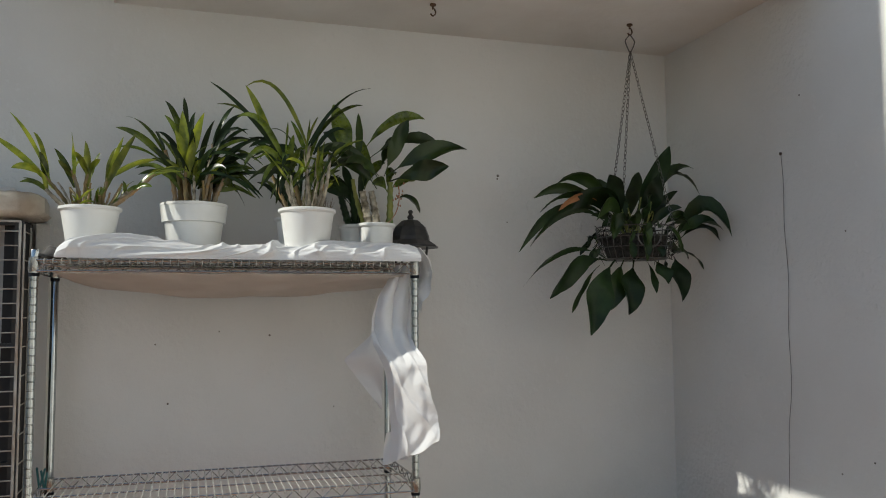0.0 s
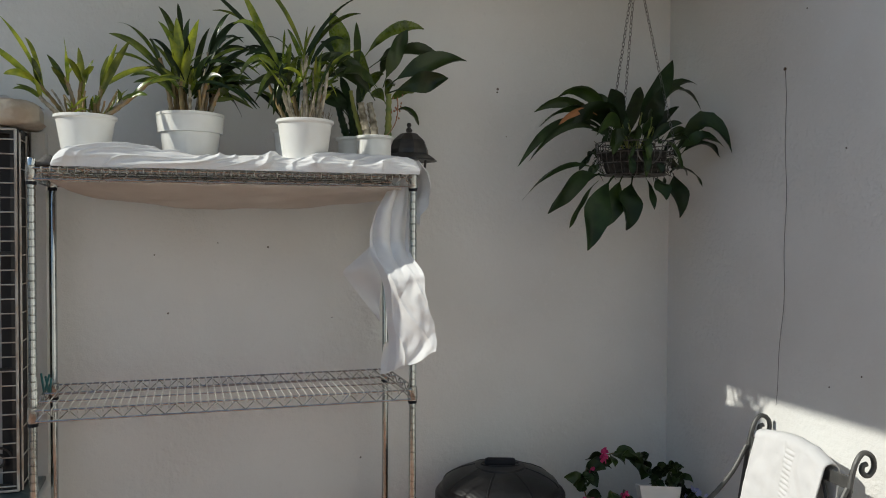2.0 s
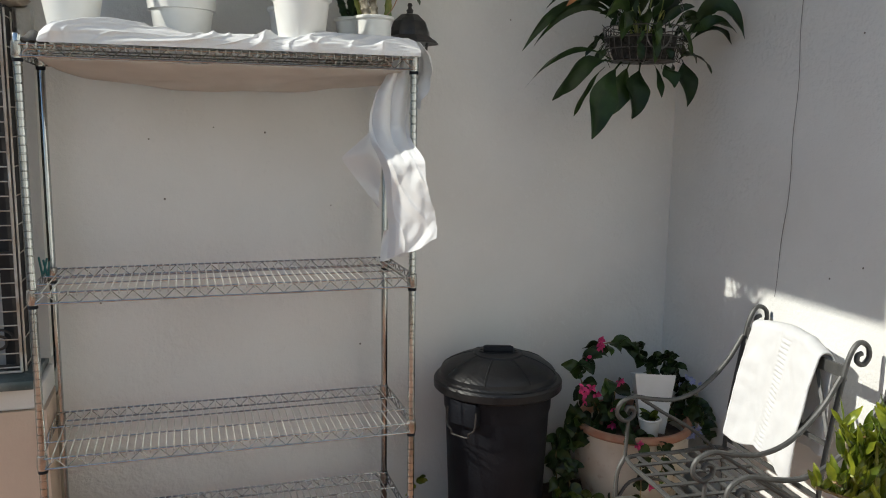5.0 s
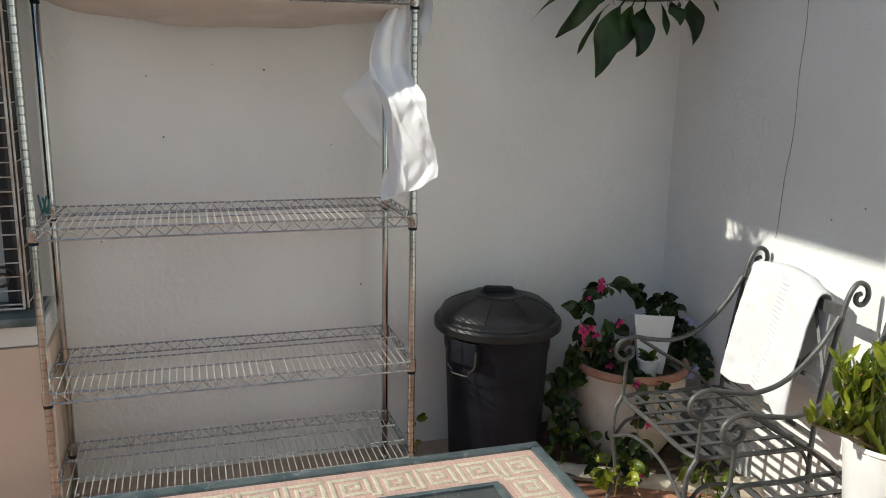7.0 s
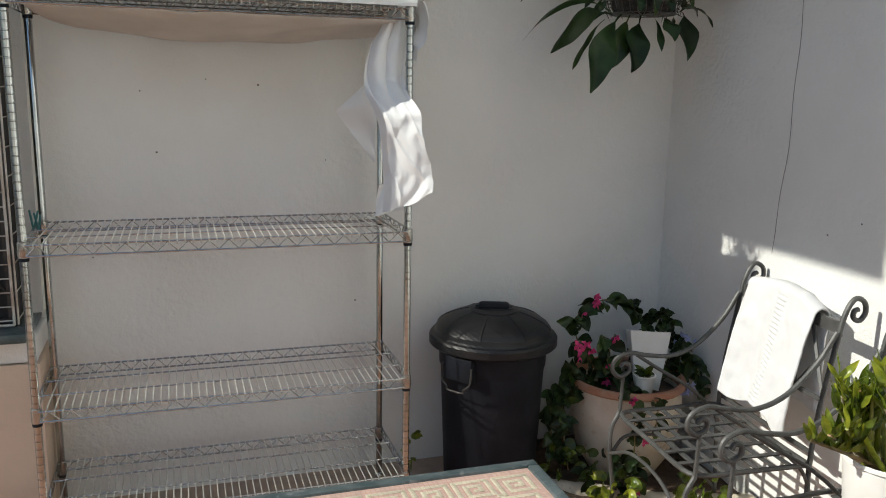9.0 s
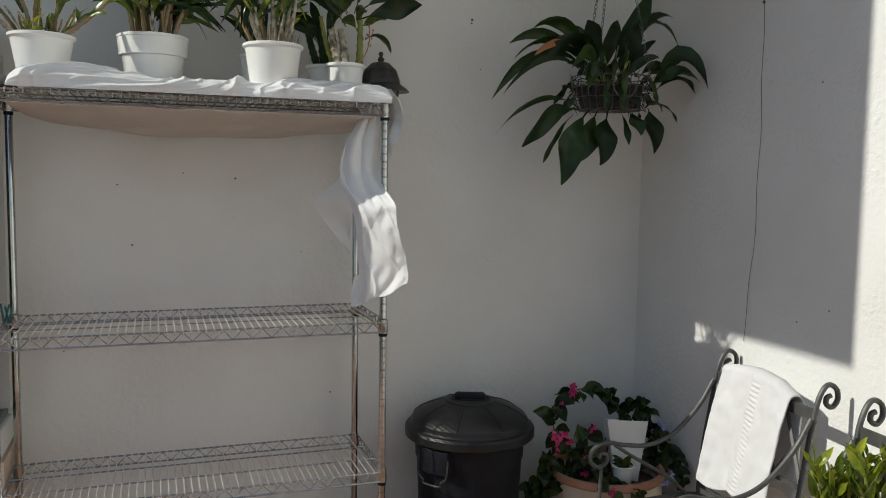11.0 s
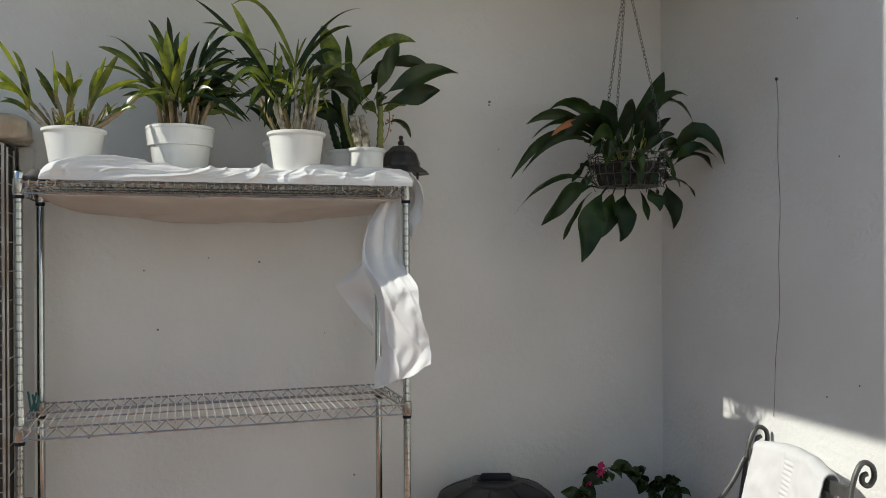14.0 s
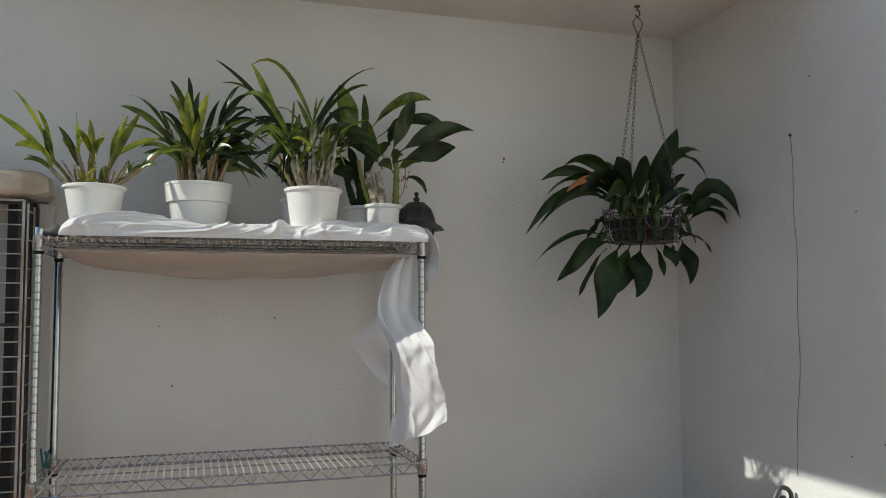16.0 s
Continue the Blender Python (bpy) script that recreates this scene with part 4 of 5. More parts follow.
def spray(parent, base, head, tips, width, mats, stem, rng):
    """A leafy cane: leaves leave its upper half and end at the tips."""
    base, head = Vector(base), Vector(head)
    c = cane(parent, base, head, rng.uniform(0.006, 0.009), stem, rng, knots=6)
    for i, tip in enumerate(tips):
        q = base.lerp(head, 0.55 + 0.45 * (i + 0.5) / len(tips))
        tip = Vector((tip[0] * 0.97, tip[1] + rng.uniform(-0.02, 0.02), tip[2] * 0.93))
        ln = (Vector(tip) - q).length
        part("leaf", leaf_geo(q, tip, ln * rng.uniform(0.06, 0.20), width * rng.uniform(0.75, 1.15), rng.uniform(-60, 60), "strap", rng), rng.choice(mats), c, smooth=180)


def shelf_plants():
    rng = random.Random(4)
    base = 1.872
    h = 2.02 - base
    p = potted("potted_orchid", "small orchid with narrow yellow-green leaves in a white pot", (0.133, 0.18, base), 0.098, h, 0.066)
    k = at_rim(p, h)
    # mostly yellow leaves here, so that sunlight is put into their colour
    pale, mid = [M_LEAF, M_LEAF_YEL, M_LEAF_YEL], [M_LEAF, M_LEAF_YEL]
    for base_at, head, tips, width in (
            ((-0.05, 0, -0.02), (-0.15, 0, 0.11), ((-0.33, 0.01, 0.255), (-0.25, -0.03, 0.32), (-0.19, 0.03, 0.27), (-0.16, 0, 0.19), (-0.24, -0.05, 0.126)), 0.023),
            ((-0.06, -0.03, -0.02), (-0.13, -0.04, 0.05), ((-0.20, -0.06, 0.09), (-0.21, -0.05, 0.075), (-0.15, -0.06, 0.11)), 0.016),
            ((-0.03, 0, -0.02), (-0.06, 0, 0.12), ((-0.117, 0.02, 0.207), (-0.06, -0.03, 0.26), (-0.10, -0.05, 0.16), (-0.03, 0.04, 0.19)), 0.021),
            ((-0.01, 0.02, -0.02), (-0.01, 0.02, 0.13), ((-0.02, 0, 0.235), (0.02, 0.04, 0.21), (-0.05, -0.03, 0.19), (0.03, -0.03, 0.17)), 0.026),
            ((0.03, 0, -0.02), (0.05, 0, 0.10), ((0.10, 0, 0.256), (0.144, -0.03, 0.263), (0.12, 0.03, 0.23), (0.08, -0.02, 0.22), (0.065, 0.03, 0.2), (0.207, 0, 0.185)), 0.022),
            ((0.04, -0.03, -0.02), (0.20, -0.05, 0.115), ((0.20, -0.08, 0.07), (0.25, -0.07, 0.115), (0.235, -0.02, 0.15), (0.29, -0.08, 0.13), (0.27, -0.02, 0.157), (0.31, -0.05, 0.144)), 0.018),
            ((0.05, 0.03, -0.02), (0.11, 0.03, 0.06), ((0.135, 0.03, 0.108), (0.16, 0.05, 0.09), (0.10, 0, 0.10)), 0.016)):
        spray(k, base_at, head, tips, width, pale if width > 0.02 else mid, rng.choice([M_CANE, M_BULB, M_SHEATH]), rng)
    for i in range(6):
        a = rng.uniform(-1, 1)
        cane(k, (a * 0.05, rng.uniform(-0.05, 0.05), -0.02), (a * 0.09 + rng.uniform(-0.02, 0.02), rng.uniform(-0.06, 0.06), rng.uniform(0.04, 0.10)), 0.0045, rng.choice([M_CANE, M_BULB, M_GREEN_STEM]), rng)
    for i in range(6):
        a = -1 + i / 2.5
        cane(k, (a * 0.05, rng.uniform(-0.06, 0.0), -0.02), (a * 0.10, rng.uniform(-0.08, 0.0), rng.uniform(0.03, 0.09)), 0.0045, rng.choice([M_SHEATH, M_BULB, M_CANE]), rng, knots=5)
    shoots(k, rng, 4, 0.06, (0.03, 0.07), (0.04, 0.08), (0.008, 0.013), [M_LEAF, M_LEAF_YEL, M_LEAF_YEL], [M_CANE, M_BULB, M_GREEN_STEM])
    h = 2.053 - base
    p = potted("potted_orchid", "dense dark green orchid with strap leaves in a white banded pot", (0.46, 0.28, base), 0.115, h, 0.084, True)
    k = at_rim(p, h)
    keyed_leaves(k, P2B, "strap", [M_LEAF, M_LEAF_DEEP, M_LEAF_DARK], rng, 1.0)
    # darker leaves paint this plant's shaded right side; all-yellow ones its lit centre
    shade = [M_LEAF_DEEP, M_LEAF_DARK, M_LEAF]
    for base_at, head, tips, width, mats in (
            ((-0.02, -0.03, -0.02), (-0.03, -0.04, 0.13), ((-0.10, -0.06, 0.21), (0.0, -0.07, 0.25), (-0.07, -0.07, 0.27), (0.03, -0.05, 0.346), (-0.046, -0.05, 0.35)), 0.034, [M_LEAF_YEL]),
            ((-0.06, 0, -0.02), (-0.10, 0, 0.19), ((-0.19, -0.04, 0.10), (-0.26, -0.05, 0.20), (-0.267, -0.03, 0.27), (-0.246, 0.03, 0.335), (-0.14, 0.05, 0.28)), 0.023, [M_LEAF, M_LEAF_DEEP]),
            ((-0.01, 0.03, -0.02), (-0.03, 0.03, 0.25), ((-0.107, -0.02, 0.335), (0.0, 0.02, 0.36), (-0.107, 0.03, 0.398), (-0.042, 0.04, 0.425)), 0.025, [M_LEAF, M_LEAF_DEEP]),
            ((0.04, 0, -0.02), (0.06, 0, 0.22), ((0.10, -0.04, 0.33), (0.19, -0.03, 0.30), (0.186, 0.04, 0.367), (0.14, 0, 0.389)), 0.023, shade),
            ((0.05, 0.02, -0.02), (0.09, 0.02, 0.16), ((0.17, -0.05, 0.13), (0.21, 0.03, 0.15), (0.205, -0.04, 0.186), (0.19, 0.04, 0.22), (0.22, 0, 0.256)), 0.025, shade),
            ((0.06, -0.02, -0.02), (0.10, -0.03, 0.09), ((0.15, -0.03, 0.06), (0.163, -0.05, 0.10), (0.2, 0.02, 0.12), (0.19, -0.04, 0.15)), 0.026, shade)):
        spray(k, base_at, head, tips, width, mats, rng.choice([M_CANE, M_BULB, M_SHEATH]), rng)
    for i in range(10):
        a = rng.uniform(-1, 1)
        cane(k, (a * 0.06, rng.uniform(-0.06, 0.06), -0.02), (a * 0.075, rng.uniform(-0.06, 0.06), rng.uniform(0.08, 0.17)), 0.0065, rng.choice([M_CANE, M_CANE, M_BULB, M_GREEN_STEM]), rng)
    shoots(k, rng, 6, 0.06, (0.10, 0.17), (0.07, 0.13), (0.012, 0.018), [M_LEAF, M_LEAF, M_LEAF_DARK, M_LEAF_YEL], [M_CANE, M_BULB, M_SHEATH])
    for i in range(26):
        q = Vector((rng.uniform(0.0, 0.05), rng.uniform(-0.05, 0.06), rng.uniform(0.06, 0.17)))
        tip = Vector((rng.uniform(0.10, 0.25), q.y + rng.uniform(-0.08, 0.08), rng.uniform(-0.01, 0.25)))
        part("leaf", leaf_geo(q, tip, rng.uniform(0.01, 0.05), rng.uniform(0.011, 0.019), rng.uniform(-50, 50), "strap", rng), rng.choice([M_LEAF_DARK, M_LEAF_DEEP, M_LEAF]), k, smooth=180)
    h = 2.022 - base
    p = potted("potted_orchid", "tall orchid with arching leaves and bare canes in white pot", (0.831, 0.08, base), 0.098, h, 0.07)
    k = at_rim(p, h)
    keyed_leaves(k, P3 + P3B, "strap", [M_LEAF, M_LEAF, M_LEAF_DARK, M_LEAF_YEL], rng, 0.95)
    for a, b, r, m in (((-0.03, 0, -0.02), (-0.085, 0.0, 0.17), 0.010, M_BULB), ((-0.015, 0.02, -0.02), (-0.06, 0.02, 0.15), 0.009, M_CANE), ((0.01, -0.01, -0.02), (0.005, 0.0, 0.22), 0.009, M_BULB),
                       ((0.03, 0.01, -0.02), (0.035, 0.0, 0.19), 0.008, M_BULB), ((-0.05, 0.01, -0.02), (-0.12, 0.03, 0.13), 0.007, M_CANE), ((0.02, 0.03, -0.02), (0.0, 0.05, 0.20), 0.008, M_GREEN_STEM)):
        cane(k, a, b, r, m, rng, knots=7)
    shoots(k, rng, 8, 0.07, (0.10, 0.22), (0.07, 0.16), (0.009, 0.014), [M_LEAF, M_LEAF, M_LEAF_DARK, M_LEAF_YEL], [M_BULB, M_SHEATH, M_BULB])
    for i in range(22):
        q = Vector((rng.uniform(-0.08, -0.02), rng.uniform(-0.04, 0.06), rng.uniform(0.08, 0.20)))
        tip = q + Vector((rng.uniform(-0.17, 0.02), rng.uniform(-0.07, 0.08), rng.uniform(-0.14, 0.10)))
        part("leaf", leaf_geo(q, tip, rng.uniform(0.01, 0.04), rng.uniform(0.011, 0.019), rng.uniform(-50, 50), "strap", rng), rng.choice([M_LEAF_DARK, M_LEAF_DEEP, M_LEAF]), k, smooth=180)
    roots = Geo()
    for i in range(150):
        a, r0 = rng.uniform(0, 6.28), rng.uniform(0.02, 0.085)
        q = Vector((r0 * math.cos(a), r0 * math.sin(a), -0.02))
        roots.tube([q, q + Vector((rng.uniform(-0.02, 0.02), rng.uniform(-0.02, 0.02), rng.uniform(0.025, 0.085)))], [0.0012, 0.0006], 3)
    tagged(part("dry_roots", roots, M_TWIG, p, "dry bristling roots"), kind="stuff").location = (0, 0, h)
    h = 1.997 - base
    p = potted("potted_orchid", "broad-leaved orchid with striped bulbs in a white pot", (1.109, 0.25, base), 0.072, h, 0.058)
    k = at_rim(p, h)
    keyed_leaves(k, P4 + P4B, "broad", [M_LEAF, M_LEAF_DEEP, M_LEAF_DEEP], rng, 0.92)
    for i in range(4):
        a = rng.uniform(-1, 1)
        q = Vector((0.045, 0.0, 0.12)) if i % 2 else Vector((-0.04, 0.02, 0.13))
        tip = q + Vector((a * 0.15, rng.uniform(-0.08, 0.10), rng.uniform(0.02, 0.15)))
        part("leaf", leaf_geo(q, tip, rng.uniform(0.01, 0.04), rng.uniform(0.03, 0.045), rng.uniform(-55, 55), "broad", rng), rng.choice([M_LEAF, M_LEAF_DEEP]), k, smooth=180)
    for a, b, r, m in (((0.05, 0, -0.02), (0.055, 0, 0.16), 0.014, M_GREEN_STEM), ((-0.02, 0, -0.02), (-0.05, 0, 0.12), 0.017, M_BULB), ((0.0, -0.02, -0.02), (-0.02, -0.01, 0.12), 0.016, M_BULB),
                       ((-0.03, 0.03, -0.02), (-0.08, 0.04, 0.17), 0.010, M_GREEN_STEM)):
        cane(k, a, b, r, m, rng, "bulb", knots=6)
    stalk = part("flower_stalk", Geo().tube(bezier((0.02, -0.04, -0.01), (0.09, -0.05, 0.03), (0.075, -0.05, 0.14)), 0.002, 5), M_TERRA, k)
    for i in range(14):
        q = Vector((0.075 + rng.uniform(-0.02, 0.02), -0.05 + rng.uniform(-0.02, 0.02), rng.uniform(0.06, 0.15)))
        part("floret", Geo().lathe([(0.0005, -0.004), (0.0035, 0), (0.002, 0.004), (0.0005, 0.006)], 6, Matrix.Translation(q)), M_TERRA, stalk)
    # two pots behind
    h = 2.02 - base
    p = potted("potted_orchid", "orchid in a white pot behind the tall one", (0.83, 0.33, base), 0.085, h, 0.062)
    k = at_rim(p, h)
    for i in range(12):
        a = rng.uniform(-1.2, 1.2)
        g = leaf_geo((0.02 * a, 0, 0), (a * 0.16, rng.uniform(-0.05, 0.08), rng.uniform(0.12, 0.3)), 0.03, 0.022, 25, "strap", rng)
        part("leaf", g, rng.choice([M_LEAF, M_LEAF_DARK]), k, smooth=180)
    h = 2.0 - base
    p = potted("potted_orchid", "orchid with dark ringed bulbs in a small white pot", (1.055, 0.35, base), 0.07, h, 0.055)
    k = at_rim(p, h)
    for a, b in (((-0.02, 0, -0.02), (-0.06, 0, 0.11)), ((-0.0, 0, -0.02), (-0.02, 0, 0.13)), ((0.02, 0, -0.02), (0.0, 0, 0.10))):
        cane(k, a, b, 0.016, M_LEAF_DARK, rng, "bulb", knots=6)
    for i in range(7):
        a = rng.uniform(-1.2, 0.6)
        g = leaf_geo((0.02 * a, 0, 0.08), (a * 0.13, rng.uniform(-0.02, 0.05), rng.uniform(0.15, 0.27)), 0.02, 0.035, 25, "broad", rng)
        part("leaf", g, M_LEAF_DARK, k, smooth=180)


shelf_plants()

# ---- hanging basket ----


def chain(parent, a, b, n):
    a, b = Vector(a), Vector(b)
    d = (b - a).normalized()
    step = (b - a) / n
    side = d.cross(Vector((0, 1, 0))).normalized()
    other = d.cross(side)
    ln = step.length * 0.62
    for i in range(n):
        q = a + step * (i + 0.5)
        w = side if i % 2 else other
        loop = [q + d * (ln * math.cos(t)) + w * (0.0055 * math.sin(t)) for t in np.linspace(0, 2 * math.pi, 13)[:-1]]
        part("link", Geo().tube(loop, 0.0013, 4, closed=True), M_WIRE_DK, parent)


def hanging_basket():
    rng = random.Random(9)
    bx, by = 2.165, 0.196
    p = thing("hanging_plant", "broad-leaved plant in a wire basket hung by chains from the ceiling", "hanging plant", (bx, by, 1.93))
    R, top, bot = 0.155, 0.07, -0.055
    basket = Geo()
    for z, r in ((top, R), (0.03, R - 0.004), (-0.01, R - 0.012), (bot, R - 0.03)):
        basket.tube([(r * math.cos(a), r * math.sin(a), z) for a in np.linspace(0, 2 * math.pi, 37)[:-1]], 0.0024, 5, closed=True)
    for i in range(28):
        a = 2 * math.pi * i / 28
        c, s = math.cos(a), math.sin(a)
        basket.tube([(R * c, R * s, top), ((R - 0.012) * c, (R - 0.012) * s, -0.01), ((R - 0.03) * c, (R - 0.03) * s, bot), (0.02 * c, 0.02 * s, bot - 0.004)], 0.0018, 4)
    ring = [(0.05 * math.cos(a) - 0.03, -R - 0.004, 0.03 + 0.05 * math.sin(a)) for a in np.linspace(math.pi, 2 * math.pi, 16)]
    basket.tube(ring, 0.003, 6)
    wire = part("wire_basket", basket, M_WIRE_DK, p, "grey steel wire basket")
    moss = Geo()

    def lump(u, v):
        a, z = 2 * math.pi * u, bot + 0.006 + 0.085 * v
        r = (R - 0.02) * (0.80 + 0.16 * v + 0.24 * noise.noise((math.cos(a) * 3, math.sin(a) * 3, z * 20)))
        return (r * math.cos(a), r * math.sin(a), z)
    moss.sheet(lump, 48, 10)
    moss.lathe([(R - 0.035, 0.03), (R * 0.5, 0.045), (0.002, 0.05)], 24)
    part("moss", moss, M_MOSS, p, "dark bark and moss filling")
    keyed_leaves(p, HANG + HANG2, "broad", [M_LEAF_DARK, M_LEAF_DARK, M_LEAF_DEEP], rng, 0.84)
    keyed_leaves(p, HANG3, "broad", [M_LEAF_DARK, M_LEAF_DEEP], rng, 0.92)
    for i in range(24):
        a, e = rng.uniform(0, 6.28), rng.uniform(0.04, 0.24)
        r = rng.uniform(0.06, 0.22)
        g = leaf_geo((0.05 * math.cos(a), 0.05 * math.sin(a), 0.05), (r * math.cos(a), r * math.sin(a) * 0.7, e), 0.03, 0.036, rng.uniform(0, 60), "broad", rng)
        part("leaf", g, rng.choice([M_LEAF_DARK, M_LEAF_DEEP]), p, smooth=180)
    for i in range(9):
        a = rng.uniform(3.4, 6.0)
        q = Vector((0.11 * math.cos(a), 0.11 * math.sin(a), 0.07))
        part("leaf", leaf_geo(q, q + Vector((0.13 * math.cos(a), 0.06 * math.sin(a), rng.uniform(-0.15, 0.03))), 0.04, 0.04, rng.uniform(-40, 40), "broad", rng), rng.choice([M_LEAF_DARK, M_LEAF_DEEP]), p, smooth=180)
    for i in range(16):
        a = rng.uniform(0, 6.28)
        q = Vector((R * 0.98 * math.cos(a), R * 0.98 * math.sin(a), rng.uniform(-0.03, 0.07)))
        part("leaf", leaf_geo(q, q + Vector((0.05 * math.cos(a) + rng.uniform(-0.04, 0.04), 0.03 * math.sin(a), rng.uniform(-0.09, 0.06))), 0.012, rng.uniform(0.02, 0.034), rng.uniform(-50, 50), "broad", rng), rng.choice([M_LEAF_DARK, M_LEAF_DARK, M_LEAF_DEEP]), p, smooth=180)
    debris = Geo()
    for i in range(200):
        a, z = rng.uniform(0, 6.28), rng.uniform(-0.05, 0.075)
        q = Vector((R * 0.92 * math.cos(a), R * 0.92 * math.sin(a), z))
        debris.tube([q, q + Vector((rng.uniform(-0.035, 0.035), rng.uniform(-0.03, 0.03), rng.uniform(-0.035, 0.035)))], [0.0022, 0.001], 4)
    tagged(part("bark_chips", debris, M_MOSS, p, "dark bark chips and roots"), kind="stuff")
    for i in range(22):
        a = rng.uniform(0, 6.28)
        cane(p, (0.04 * math.cos(a), 0.04 * math.sin(a), 0.03), (0.09 * math.cos(a), 0.06 * math.sin(a), rng.uniform(0.10, 0.2)), 0.004, M_GREEN_STEM, rng, "stem")
    part("leaf", leaf_geo((-0.20, -0.06, 0.17), (-0.40, -0.14, 0.125), 0.03, 0.032, 25, "broad", rng), M_LEAF_DRY, p, "withered brown leaf", smooth=180)
    apex = (0, 0, 0.80)
    for a in (radians(200), radians(320), radians(80)):
        chain(p, apex, (R * math.cos(a), R * math.sin(a), top), 46)
    hook = thing("ceiling_hook", "rusty screw hook in the ceiling carrying the basket", "hook", (bx, by, CEIL))
    part("screw", Geo().lathe([(0.002, 0.0), (0.012, 0.0), (0.012, -0.006), (0.004, -0.008), (0.004, -0.02), (0.002, -0.02)][::-1], 12), M_RUST, hook)
    part("hook_loop", Geo().tube(smooth_path([(0, 0, -0.015), (0.008, 0, -0.022), (0.010, 0, -0.036), (0, 0, -0.046), (-0.010, 0, -0.038)], 5), 0.003, 6), M_RUST, hook)
    part("hanger_ring", Geo().tube(smooth_path([(0, 0, 0.872), (0.018, 0, 0.85), (0.020, 0, 0.835), (0.004, 0, 0.80), (-0.004, 0, 0.80), (-0.020, 0, 0.835), (-0.018, 0, 0.85), (0, 0, 0.872)], 5), 0.0026, 6), M_WIRE_DK, p)
    spare = thing("ceiling_hook", "rusty screw hook in the ceiling with nothing on it", "hook", (1.323, 0.207, CEIL))
    part("screw", Geo().lathe([(0.002, -0.02), (0.004, -0.02), (0.004, -0.008), (0.012, -0.006), (0.012, 0.0), (0.002, 0.0)], 12), M_RUST, spare)
    part("hook_loop", Geo().tube(smooth_path([(0, 0, -0.015), (0.008, 0, -0.022), (0.010, 0, -0.036), (0, 0, -0.046), (-0.010, 0, -0.038)], 5), 0.003, 6), M_RUST, spare)


hanging_basket()

# ---- wall lantern behind the shelf ----


def lantern():
    l = thing("wall_lantern", "black metal wall lantern with a pointed domed cap", "lamp", (1.272, 0.36, 1.925))
    part("cap", Geo().lathe([(0.006, 0.142), (0.010, 0.135), (0.006, 0.125), (0.014, 0.115), (0.010, 0.105), (0.034, 0.100), (0.062, 0.075), (0.076, 0.038), (0.078, 0.022), (0.112, 0.0), (0.113, -0.006), (0.08, -0.004)], 8), M_BLACK_METAL, l, smooth=0)
    for i in range(4):
        a = math.pi / 4 + i * math.pi / 2
        c, s = math.cos(a), math.sin(a)
        part("glazing_bar", Geo().tube([(0.075 * c, 0.075 * s, 0.0), (0.045 * c, 0.045 * s, -0.20)], 0.005, 6), M_BLACK_METAL, l)
    part("base", Geo().lathe([(0.01, -0.25), (0.03, -0.24), (0.052, -0.20), (0.052, -0.19), (0.01, -0.19)], 8), M_BLACK_METAL, l, smooth=0)
    part("bracket", Geo().tube(smooth_path([(0, 0, -0.24), (0.0, 0.05, -0.28), (0, 0.12, -0.26), (0, 0.165, -0.22)], 5), 0.008, 8), M_BLACK_METAL, l)
    part("wall_plate", Geo().box((-0.03, 0.158, -0.30), (0.03, 0.1705, -0.14), bevel=0.004), M_BLACK_METAL, l)


lantern()

# ---- planter corner ----


